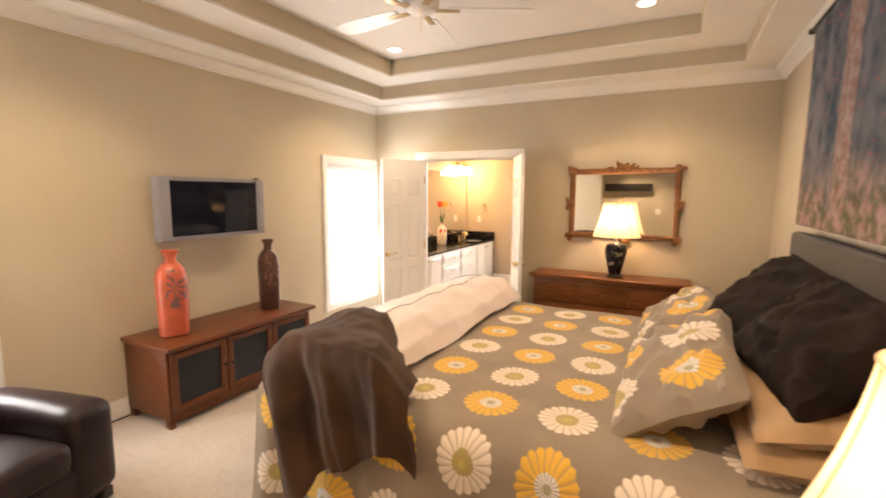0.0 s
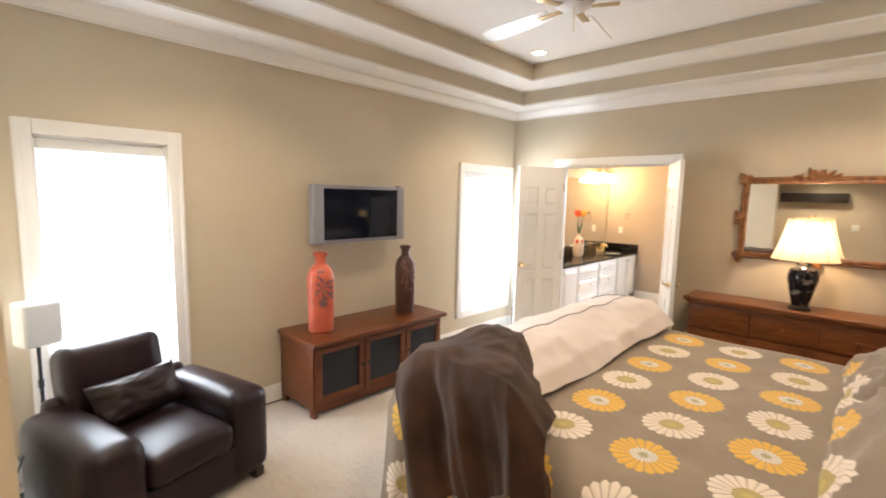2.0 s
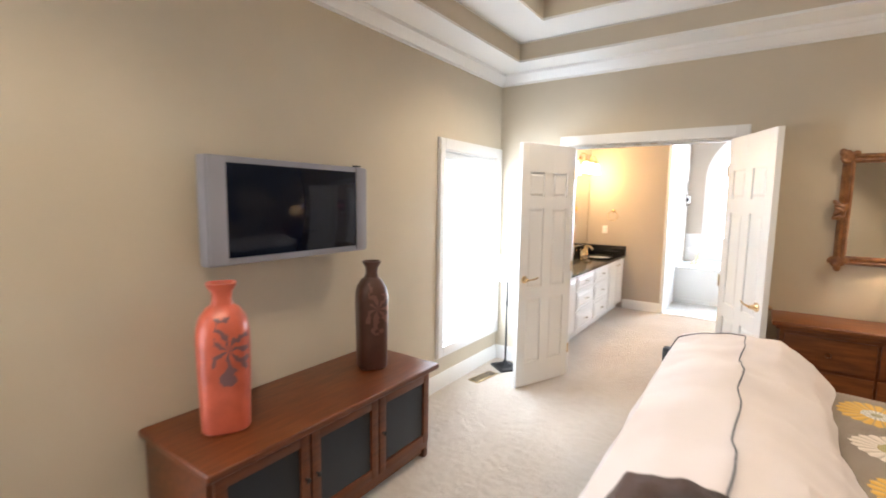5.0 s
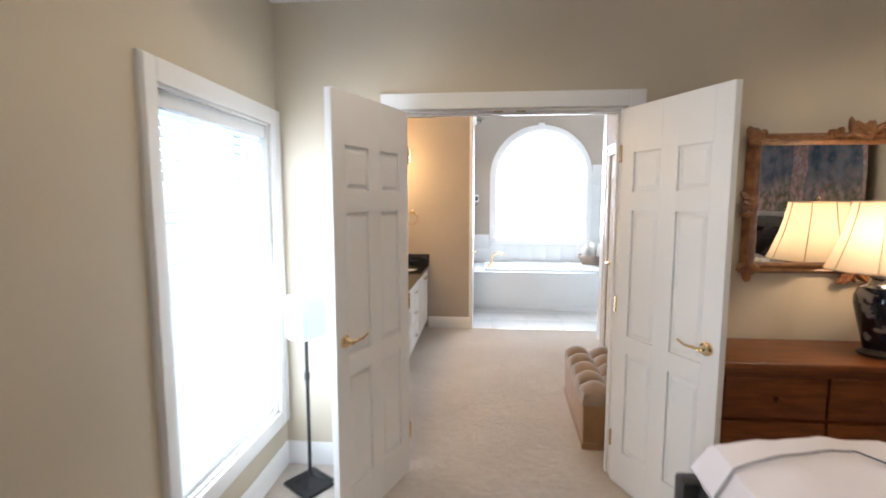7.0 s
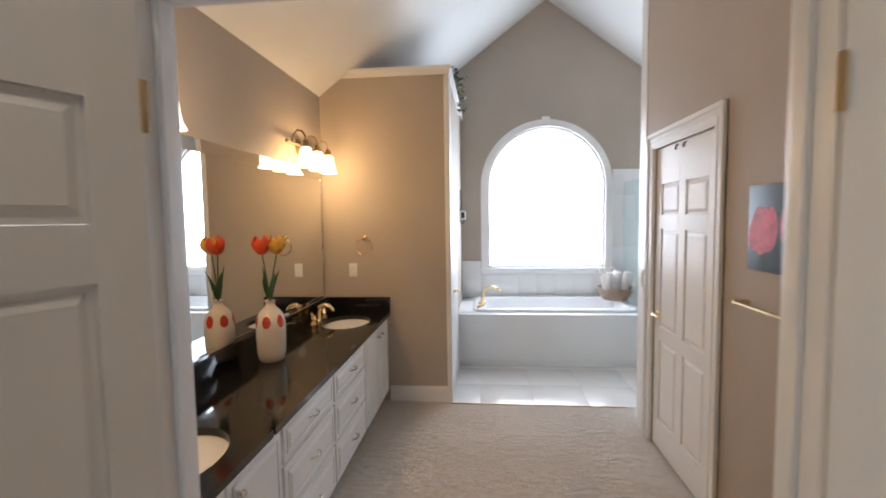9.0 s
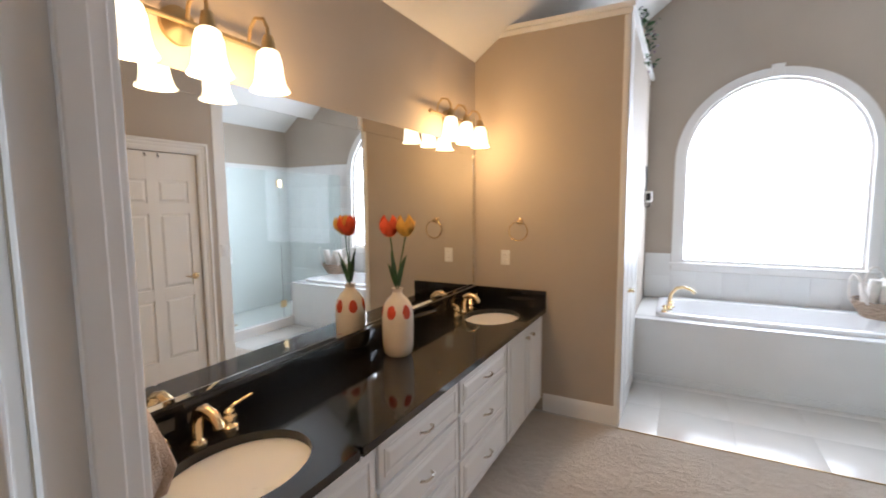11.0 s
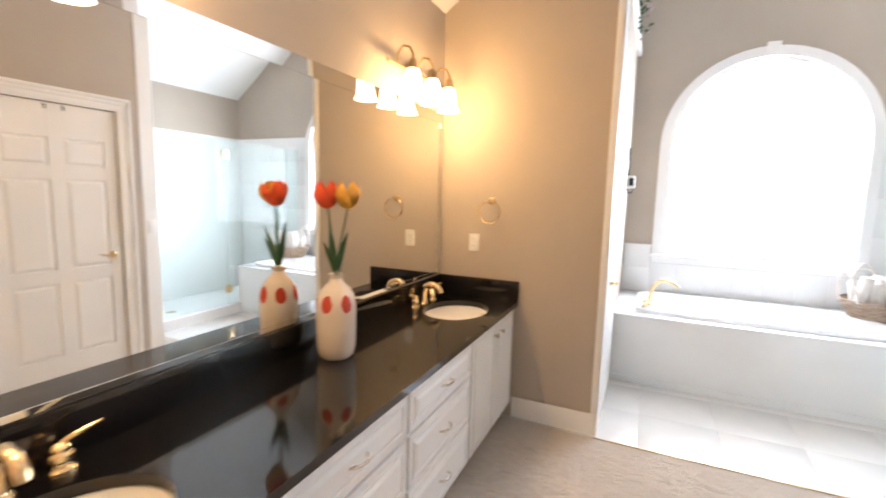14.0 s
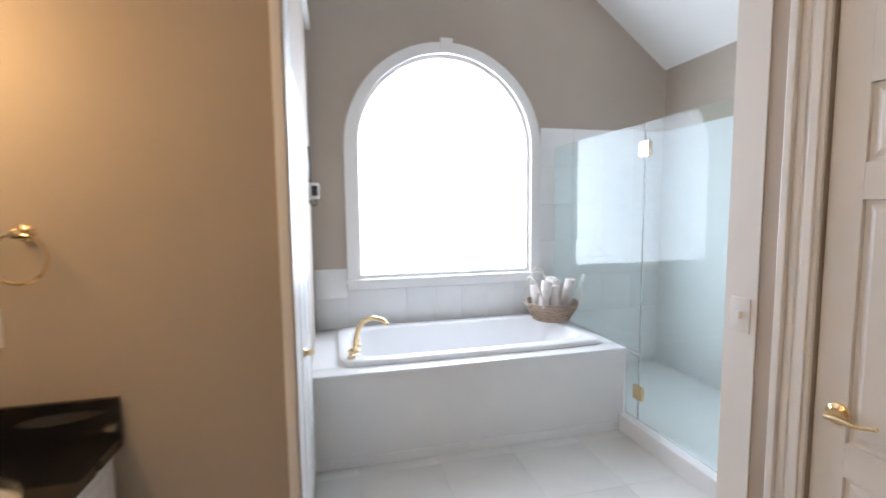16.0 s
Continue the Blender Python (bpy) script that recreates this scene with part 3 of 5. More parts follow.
def lever(parent, x, z, side, towards):
    """A brass rose and lever on a leaf's face at y."""
    y = side
    s = 1 if y > 0.01 else -1
    rose = moved(lathe([(0.0, 0), (0.031, 0), (0.03, 0.008), (0.018, 0.014), (0.012, 0.045), (0.0, 0.047)], 20), pose(x, y, z, -90 * s, 0, 0))
    h = part("door_handle", rose, BRASS, parent, "polished brass lever handle")
    yy = y + s * 0.045
    part("lever", tube([(x, yy, z), (x + 0.03 * towards, yy + 0.004 * s, z + 0.005), (x + 0.07 * towards, yy, z + 0.002), (x + 0.115 * towards, yy - 0.004 * s, z + 0.014)], 0.008, 10, None, 0.7), BRASS, h)


def door_leaf(name, at, rz, w, label, handle_x, towards, mirror=False, h=2.03):
    d = thing(name, label, "door", at, rz, kind="structure")
    panelled(w, h, 0.036, [0.55, 0.66, 0.20], 2, 0.085, 0.20, 0.095, d, TRIM)
    lever(d, handle_x, 0.92, 0.0, towards), lever(d, handle_x, 0.92, 0.036, towards)
    for z in (0.25, 1.0, 1.8):
        hx = 0.0 if handle_x > w / 2 else w
        part("hinge", tube([(hx, -0.006 if not mirror else 0.042, z - 0.045), (hx, -0.006 if not mirror else 0.042, z + 0.045)], 0.007, 8), BRASS, d)
    return d


# leaves hang on the bedroom side, swung in
door_leaf("door_1", (-2.883, 5.352, 0.012), -112.2, 0.61, "white six-panel door leaf swung open with brass lever", 0.55, -1, True)
door_leaf("door_2", (-1.717, 5.352, 0.012), -64.2, 0.61, "white six-panel door leaf swung open with brass lever", 0.55, -1)
casing("trim_entry", [(0.60, YS, 0, 0.685, YS + 0.018, 2.385), (-1.45, YS, 2.30, 0.60, YS + 0.018, 2.385)], 0.09, TRIM, "white entry casing")

# ---- the large structure: bathroom ----
XV, YV, XP, XC, XS = -3.67, 8.44, -2.567, -1.10, 0.585
structure("floor_tile_bed", box(-3.9, 8.40, -0.2, 1.0, 10.6, -0.001), GROUT, "grey grout bed under floor tiles", "floor")
wall_y("wall_vanity", -3.82, XV, 5.50, 10.6, 2.86, [], TAUPE, "taupe painted wall behind the vanity")
wall_x("wall_partition", YV, 8.56, XV, XP - 0.004, 2.84, [], TAUPE, "taupe partition wall with an open ledge above")
wall_y("wall_toilet_room", -2.69, XP, 8.565, YB, 2.84, [], TAUPE, "taupe wall beside the tub")
casing("trim_partition_cap", [(XV, YV - 0.03, 2.84, XP + 0.035, 8.60, 2.875), (-2.72, 8.60, 2.84, XP + 0.035, YB, 2.875), (XV, YV - 0.016, 2.805, XP + 0.02, YV, 2.84)], 0.03, TRIM, "white ledge cap on the partition")
casing("trim_partition_corner", [(XP - 0.03, YV - 0.012, 0.14, XP + 0.012, YV, 2.80), (XP, YV - 0.012, 0.0, XP + 0.014, 8.64, 2.82)], 0.03, TRIM, "white corner board")
wall_y("wall_closet", XC, XC + 0.12, 5.52, 8.00, 4.1, [(7.01, 7.82, 0, 2.054)], TAUPE, "taupe painted wall with a closet door")
structure("wall_shower_end", box(XC - 0.004, 8.00, 0, -0.50, 8.12, 4.2), TRIM, "white wall end beside the shower", "wall")
wall_y("wall_closet_back", -0.12, 0.0, 5.5, 8.0, 3.2, [], TAUPE, "plain closet wall")
wall_y("wall_shower_east", XS, 0.72, 8.0, 10.6, 2.9, [], TAUPE, "taupe wall above the shower")
wall_x("wall_shower_south", 8.00, 8.12, -0.499, XS, 4.0, [], TAUPE, "taupe shower side wall")
baseboard([(XP, YV), (-3.105, YV)])
baseboard([(XC, 5.52), (XC, 6.904)])

# arched window wall
AX, AR, AZ0, AZS = -1.485, 0.74, 0.95, 2.0


def arch_outline(r, z0, n=24):
    pts = [(AX - r, z0)] + [(AX + r * math.cos(math.pi - math.pi * k / n), AZS + r * math.sin(math.pi - math.pi * k / n)) for k in range(n + 1)] + [(AX + r, z0)]
    return pts


def arch_ring(ri, ro, zi, zo, y0, y1):
    """The flat ring between two arches, closed below, from y0 to y1."""
    a, b = arch_outline(ri, zi), arch_outline(ro, zo)
    bm = bmesh.new()
    va = [[bm.verts.new((x, y, z)) for x, z in a] for y in (y0, y1)]
    vb = [[bm.verts.new((x, y, z)) for x, z in b] for y in (y0, y1)]
    n = len(a)
    for k in range(n):
        j = (k + 1) % n
        bm.faces.new((va[0][k], va[0][j], vb[0][j], vb[0][k])), bm.faces.new((va[1][k], vb[1][k], vb[1][j], va[1][j]))
        bm.faces.new((va[0][k], va[1][k], va[1][j], va[0][j])), bm.faces.new((vb[0][k], vb[0][j], vb[1][j], vb[1][k]))
    return bm


bm = bmesh.new()
box(-3.82, YB, 0, AX - AR, 10.64, 4.6, 0, bm), box(AX + AR, YB, 0, 0.72, 10.64, 4.6, 0, bm)
box(AX - AR, YB, 0, AX + AR, 10.64, AZ0, 0, bm)
curve = [(AX + AR * math.cos(math.pi - math.pi * k / 32), AZS + AR * math.sin(math.pi - math.pi * k / 32)) for k in range(33)]
for (xa, za), (xb, zb) in zip(curve, curve[1:]):
    vs = [bm.verts.new(p) for p in ((xa, YB, za), (xb, YB, zb), (xb, YB, 4.6), (xa, YB, 4.6), (xa, 10.64, za), (xb, 10.64, zb), (xb, 10.64, 4.6), (xa, 10.64, 4.6))]
    for q in ((0, 1, 2, 3), (4, 5, 6, 7), (0, 1, 5, 4)):
        bm.faces.new([vs[k] for k in q])
structure("wall_window", bm, TAUPE, "taupe gable wall round an arched window", "wall")
win = thing("window_arch", "white arched window full of bright daylight", "window", (0, 0, 0), kind="structure")
part("window_casing", arch_ring(AR, AR + 0.085, AZ0, AZ0 - 0.085, YB - 0.022, YB - 0.001), TRIM, win)
part("window_frame", arch_ring(AR - 0.03, AR, AZ0 + 0.03, AZ0, YB + 0.02, YB + 0.09), TRIM, win)
part("keystone", box(AX - 0.05, YB - 0.035, AZS + AR - 0.005, AX + 0.05, YB - 0.001, AZS + AR + 0.115, 0.006), TRIM, win)
part("window_sill", box(AX - AR - 0.1, YB - 0.05, AZ0 - 0.025, AX + AR + 0.1, YB - 0.023, AZ0, 0.006), TRIM, win)
pb = bmesh.new()
pb.faces.new([pb.verts.new((x, YB + 0.05, z)) for x, z in arch_outline(AR - 0.025, AZ0 + 0.025)])
pane = part("pane", pb, FROST, win, "bright frosted pane", False)
structure("backdrop", box(-3.2, 11.0, 0, 0.2, 11.02, 3.6), OUTSIDE, "bright white daylight outside", "daylight")

bm = bmesh.new()
ZR, ZE = 2.74 + 0.75 * 2.075, 2.74
for x0, z0, x1, z1 in ((-3.82, ZE - 0.75 * 0.255 + 0.0, AX, ZR), (AX, ZR, 0.72, ZE - 0.75 * 0.135)):
    vs = [bm.verts.new(p) for p in ((x0, 5.5, z0), (x1, 5.5, z1), (x1, 10.6, z1), (x0, 10.6, z0), (x0, 5.5, z0 + 0.12), (x1, 5.5, z1 + 0.12), (x1, 10.6, z1 + 0.12), (x0, 10.6, z0 + 0.12))]
    for q in ((0, 1, 2, 3), (4, 5, 6, 7), (0, 1, 5, 4), (1, 2, 6, 5), (2, 3, 7, 6), (3, 0, 4, 7)):
        bm.faces.new([vs[k] for k in q])
structure("ceiling_bathroom", bm, WHITE, "white vaulted ceiling", "ceiling")

# closet door and its casing
cl = []
for lo, hi, d in ((0.0, 0.105, 0.012), (0.012, 0.040, 0.019), (0.052, 0.072, 0.017), (0.080, 0.105, 0.027)):
    cl += [(XC - d, 7.01 - hi, 0, XC, 7.01 - lo, 2.054 + lo), (XC - d, 7.82 + lo, 0, XC, 7.82 + hi, 2.054 + lo), (XC - d - 0.0005, 7.01 - hi, 2.054 + lo, XC, 7.82 + hi, 2.054 + hi)]
casing("trim_closet", cl, 0.1, TRIM, "white moulded closet casing")
d3 = door_leaf("door_3", (XC + 0.045, 7.015, 0.012), 90, 0.80, "closed white six-panel closet door with brass lever", 0.735, -1, False, 2.036)
for k, y in enumerate((7.36, 7.47)):
    part("hook", tube([(y - 7.015, 0.044, 2.02), (y - 7.015, 0.055, 2.012), (y - 7.015, 0.058, 1.99)], 0.006, 6), BLACKPLASTIC, d3)


# ---- bedroom things ----
def at_z(bm, x, y, z, rz=0.0, rx=0.0, ry=0.0):
    return moved(bm, pose(x, y, z, rx, ry, rz))


# bed
bed = thing("bed", "black-framed king bed with a dark suede headboard", "bed", (-0.56, 3.03, 0))
hb = box(1.165, -1.13, 0.25, 1.255, 1.06, 1.42, 0.03)
part("headboard", hb, HEADCLOTH, bed, "dark brown suede headboard")
fbm = sheet(lambda u, v: Vector((-1.285 - 0.035 * math.sin(math.pi * v), -0.96 + 2.06 * u, 0.06 + 0.72 * v)), 4, 12, 0.035)
part("footboard", fbm, BLACKWOOD, bed, "black wooden footboard")
for y in (-0.97, 1.10):
    part("bed_post", box(-1.33, y - 0.03, 0, -1.26, y + 0.03, 0.79, 0.015), BLACKWOOD, bed)
    part("side_rail", box(-1.26, (y > 0) * 2 - 1 - 0.015, 0.22, 1.18, (y > 0) * 2 - 1 + 0.015, 0.42, 0.008), BLACKWOOD, bed)
for x, y in ((1.2, -1.0), (1.2, 1.0), (0, -0.9), (0, 0.9)):
    part("leg", box(x - 0.03, y - 0.03, 0, x + 0.03, y + 0.03, 0.24, 0.006), BLACKWOOD, bed)
part("mattress", box(-1.20, -0.98, 0.26, 1.17, 0.98, 0.715, 0.07, None, 4), WHITECLOTH, bed, "white mattress")


def spread(u, v):
    """Bedspread: drops on both long sides, folds on the drop."""
    x = -1.865 + 2.32 * u
    s = -0.60 + 3.16 * v
    n1 = noise.noise(Vector((x * 3, s * 3, 0))) * 0.009
    top = 0.742 + n1
    y0, y1 = 1.97, 4.10
    if s < 0.0:
        d = -s
        f = 0.03 + 0.035 * (d / 0.6) * math.sin(x * 13 + 1.4) + 0.02 * math.sin(x * 31)
        k = min(1, d / 0.06)
        return Vector((x, y0 - 0.05 * k - f * d / 0.4, top - 0.03 - d + 0.05 * k * (1 - k)))
    if s > 2.13:
        d = s - 2.13
        f = 0.03 + 0.03 * math.sin(x * 11)
        return Vector((x, y1 + 0.04 * min(1, d / 0.06) + f * d, top - 0.03 - d))
    e = min(s, 2.13 - s)
    return Vector((x, y0 + s, top - 0.03 * math.exp(-e / 0.03)))


sp = sheet(spread, 70, 110, 0.012, lambda u, v: ((-1.865 + 2.32 * u + 1.06) / 0.326 + 10.5, (1.97 - 0.60 + 3.16 * v - 2.54) / 0.330 + 10.5))
tagged(part("bedspread", sp, DAISY), "grey-brown bedspread with yellow and white daisies", "bedspread")
us = sheet(lambda u, v: Vector((-0.09 + 0.70 * u, 1.985 + 2.09 * v, 0.733 + 0.004 * noise.noise(Vector((u * 6, v * 9, 4))) - 0.3 * max(0, abs(v - 0.5) - 0.475) * 8)), 20, 50, 0.01)
tagged(part("bed_sheet", us, PINKCLOTH), "blush cotton sheet under the pillows", "sheet")


def duvet(u, v):
    """A folded duvet over the footboard: u across the bed's foot, v along it."""
    prof = ((-1.80, 0.74), (-1.835, 0.765), (-1.845, 0.80), (-1.80, 0.885), (-1.68, 0.935), (-1.52, 0.955), (-1.38, 0.93), (-1.27, 0.86), (-1.215, 0.775), (-1.25, 0.752))
    k = u * (len(prof) - 1)
    i = min(int(k), len(prof) - 2)
    f = k - i
    x, z = prof[i][0] + f * (prof[i + 1][0] - prof[i][0]), prof[i][1] + f * (prof[i + 1][1] - prof[i][1])
    y = 1.98 + 2.19 * v
    e = min(v, 1 - v)
    sag = 1 - math.exp(-e / 0.02)
    z = 0.745 + (z - 0.745) * (0.75 + 0.25 * sag) if z > 0.745 else z
    q = 0.034 * noise.noise(Vector((x * 4, y * 3.2, 1))) + 0.014 * math.sin(y * 11 + 3 * math.sin(y * 2)) * (0.4 + 0.6 * abs(u - 0.5)) + 0.012 * noise.noise(Vector((x * 12, y * 9, 3))) - 0.014 * abs(noise.noise(Vector((x * 5, y * 6, 8))))
    return Vector((x + q * 0.6 - 0.03 * max(0, u - 0.8) * 5 * math.sin(y * 6), y, z + q * (1 if z > 0.74 else 0)))


dv = thing("duvet", "blush white duvet with grey piping folded over the footboard", "duvet")
part("cover", sheet(duvet, 54, 120, 0.02), PINKCLOTH, dv)
part("piping", tube([duvet(0.56, 0.02 + 0.91 * k / 60) + Vector((0, 0, 0.011)) for k in range(61)], 0.0028, 6), GREYCLOTH, dv, "grey piping")
part("piping", tube([duvet(0.56 - 0.42 * k / 20, 0.93) + Vector((0, 0, 0.011)) for k in range(21)], 0.0028, 6), GREYCLOTH, dv, "grey piping")


def along(rows, v):
    """Read a value between (place, value) rows."""
    for (a, p), (b, q) in zip(rows, rows[1:]):
        if v <= b:
            return p + (q - p) * (v - a) / (b - a)
    return rows[-1][1]


def throw(u, v):
    """A plush throw: lies on the duvet's near end and hangs over the bed's near side, drawn in towards its hem."""
    xl = along(((0, -1.77), (0.42, -1.80), (0.6, -1.70), (0.8, -1.56), (1, -1.43)), v)
    xr = along(((0, -1.34), (0.3, -1.16), (0.45, -1.02), (1, -0.90)), v)
    x = xl + (xr - xl) * u
    t = v * (1.19 - 0.36 * u - 0.03 * math.sin(u * 9))
    lift = 0.965 + 0.05 * math.sin(math.pi * u) - 0.13 * max(0, u - 0.78) / 0.22 - 0.10 * max(0, 0.15 - u) / 0.15
    q = 0.022 * noise.noise(Vector((u * 4, v * 5, 2))) + 0.008 * noise.noise(Vector((u * 11, v * 13, 5)))
    if t < 0.5:
        return Vector((x, 2.44 - t, lift + q))
    d = t - 0.5
    a = min(1, d / 0.30)
    fold = 0.075 * a * noise.noise(Vector((u * 5.5 + 0.5 * d, d * 0.8, 9))) + 0.03 * a * noise.noise(Vector((u * 13, d * 1.6, 3)))
    y = 1.94 - 0.09 * math.sin(min(1, d / 0.16) * math.pi / 2) + fold - 0.12 * d
    z = lift + q - max(0, d - 0.05) * 0.92 - 0.03 * a
    return Vector((x + 0.02 * math.sin(d * 9), y, z))


tagged(part("throw_blanket", sheet(throw, 90, 90, 0.016), FUR), "dark brown plush throw draped over the bed corner", "blanket")


def pillow(label, mat, w, d, h, m, seed=0.0, uv=None, wrinkle=0.012):
    ob = part("pillow", cushion(w, d, h, 30, 30, 0.5, wrinkle, seed, uv), mat)
    ob.matrix_world = m
    return tagged(ob, label, "pillow", "pillows on the bed")


flow = lambda u, v: (u * 1.55 + 20.415, v * 2.75 + 20.895)
pillow("daisy patterned pillow leaning on tan pillows", DAISY, 0.52, 0.93, 0.20, pose(-0.02, 2.62, 0.895, 6, -33, -4), 3, flow, 0.035)
pillow("daisy patterned pillow leaning on tan pillows", DAISY, 0.52, 0.88, 0.19, pose(-0.02, 3.52, 0.90, -4, -36, 5), 9, flow, 0.035)
pillow("tan satin pillow lying flat", TANCLOTH, 0.52, 0.88, 0.17, pose(0.40, 2.50, 0.80, 0, 2, 4), 4)
pillow("tan satin pillow lying on another", TANCLOTH, 0.50, 0.86, 0.16, pose(0.43, 2.52, 0.93, 2, -8, 2), 5)
pillow("tan satin pillow lying flat", TANCLOTH, 0.52, 0.88, 0.17, pose(0.40, 3.52, 0.80, 0, 2, -3), 6)
pillow("dark brown plush pillow leaning on the headboard", DARKFUR, 0.62, 0.78, 0.25, pose(0.39, 2.98, 1.08, 12, -42, 10), 7, None, 0.03)
pillow("dark brown plush pillow leaning on the headboard", DARKFUR, 0.60, 0.70, 0.24, pose(0.40, 3.58, 1.06, -10, -44, -8), 8, None, 0.03)
pillow("dark brown plush pillow leaning on the headboard", DARKFUR, 0.50, 0.62, 0.22, pose(0.43, 2.46, 1.12, 8, -40, 8), 2, None, 0.03)

# tapestry
tap = thing("wall_tapestry", "woven garden tapestry hung from a dark rod", "tapestry", (0.605, 3.03, 1.475))
part("weave", sheet(lambda u, v: Vector((0.004 * math.sin(u * 40) - 0.006, -0.90 + 1.80 * u + 0.012 * math.sin(v * 7), 1.15 * v)), 60, 8, 0.006), TAPESTRY, tap)
part("rod", tube([(-0.012, -0.95, 1.155), (-0.012, 0.95, 1.155)], 0.011, 10), BLACKPLASTIC, tap)
for y in (-0.96, 0.96):
    part("finial", at_z(lathe([(0, -0.03), (0.016, -0.02), (0.02, 0), (0.012, 0.02), (0, 0.03)], 12), -0.012, y, 1.155, 0, 90), BLACKPLASTIC, tap)
    part("rod_bracket", tube([(-0.012, y * 0.97, 1.155), (0.094, y * 0.97, 1.155)], 0.008, 8), BLACKPLASTIC, tap)


def table_lamp(at, label):
    t = thing("table_lamp", label, "lamp", at, group="bedroom table lamps")
    part("base", lathe([(0.0, 0), (0.075, 0), (0.078, 0.012), (0.062, 0.022), (0.055, 0.035)], 24), BLACKWOOD, t, "black wooden foot")
    part("body", lathe([(0.055, 0.03), (0.062, 0.06), (0.085, 0.16), (0.103, 0.24), (0.104, 0.28), (0.088, 0.325), (0.05, 0.345), (0.042, 0.36), (0.052, 0.37), (0.045, 0.385), (0.012, 0.39)], 32), LAMPCHINA, t, "dark painted porcelain body")
    part("stem", tube([(0, 0, 0.38), (0, 0, 0.46)], 0.008, 8), BRASS, t)
    part("finial", at_z(lathe([(0.0, 0), (0.012, 0.004), (0.006, 0.012), (0.011, 0.022), (0, 0.032)], 12), 0, 0, 0.728), BRASS, t)
    prof = [(0.222, 0.405), (0.212, 0.43), (0.188, 0.50), (0.166, 0.57), (0.149, 0.64), (0.138, 0.70), (0.135, 0.725)]
    b = bmesh.new()
    seg = 32
    rings = [[b.verts.new((r * math.cos(math.tau * k / seg) * (1 - 0.012 * (k % 4 == 0)), r * math.sin(math.tau * k / seg) * (1 - 0.012 * (k % 4 == 0)), z)) for k in range(seg)] for r, z in prof]
    for a, c in zip(rings, rings[1:]):
        for k in range(seg):
            b.faces.new((a[k], a[(k + 1) % seg], c[(k + 1) % seg], c[k]))
    sh = part("shade", b, SHADE, t, "cream ribbed bell shade, lit")
    for k in range(8):
        a = math.tau * k / 8
        part("rib", tube([(r * 1.0 * math.cos(a), r * 1.0 * math.sin(a), z) for r, z in prof], 0.0025, 5), CHAIN, sh)
    for r, z in (prof[0], prof[-1]):
        part("rim", tube([(r * math.cos(math.tau * k / 32), r * math.sin(math.tau * k / 32), z) for k in range(33)], 0.004, 6), SHADE, sh)
    part("spider", tube([(-0.135, 0, 0.722), (0.135, 0, 0.722)], 0.003, 6), BRASS, t)
    part("bulb", at_z(lathe([(0, 0), (0.014, 0.0), (0.016, 0.02), (0.03, 0.05), (0.028, 0.075), (0, 0.095)], 16), 0, 0, 0.44), WHITEPLASTIC, t).visible_shadow = False
    return t


table_lamp((-0.57, 5.13, 0.838), "dark porcelain table lamp with a lit cream shade on the dresser")
table_lamp((0.36, 1.33, 0.672), "dark porcelain table lamp with a lit cream shade on the nightstand")

ns = thing("nightstand", "red-brown wooden nightstand beside the bed", "nightstand", (0.375, 1.28, 0))
part("body", box(-0.27, -0.24, 0.08, 0.31, 0.24, 0.64, 0.006), OAKRED, ns)
part("top", box(-0.29, -0.26, 0.641, 0.32, 0.26, 0.67, 0.01), OAKRED, ns)
for z in (0.12, 0.38):
    dr = part("drawer", box(-0.285, -0.21, z, -0.271, 0.21, z + 0.22, 0.005), OAKRED, ns)
    part("knob", at_z(lathe([(0, 0), (0.008, 0), (0.007, 0.012), (0.016, 0.02), (0.012, 0.03), (0, 0.032)], 14), -0.285, 0, z + 0.11, 0, 0, -90), BRASS, dr)
for x in (-0.24, 0.28):
    for y in (-0.21, 0.21):
        part("foot", box(x - 0.025, y - 0.025, 0, x + 0.025, y + 0.025, 0.08, 0.006), OAKRED, ns)

# dresser
ds = thing("dresser", "long red-brown wooden dresser with three drawers abreast", "dresser", (-0.645, 5.17, 0))
part("body", box(-0.70, -0.165, 0.09, 0.70, 0.18, 0.785, 0.006), OAKRED, ds)
tm = box(-0.745, -0.205, 0.806, 0.745, 0.19, 0.838, 0.012, None, 3)
part("top", tm, OAKRED, ds)
part("moulding", box(-0.722, -0.185, 0.786, 0.722, 0.185, 0.805, 0.006), OAKRED, ds)
part("plinth", box(-0.715, -0.18, 0.0, 0.715, 0.185, 0.089, 0.008), OAKRED, ds)
for r, (z0, z1) in enumerate(((0.57, 0.765), (0.34, 0.55), (0.11, 0.32))):
    for c in range(3):
        x0 = -0.675 + c * 0.455
        dr = part("drawer", box(x0, -0.181, z0, x0 + 0.44, -0.166, z1, 0.005), OAKRED, ds)
        part("knob", at_z(lathe([(0, 0), (0.009, 0), (0.007, 0.014), (0.017, 0.022), (0.013, 0.033), (0, 0.036)], 14), x0 + 0.22, -0.181, (z0 + z1) / 2, 0, 90), OAKRED, dr)

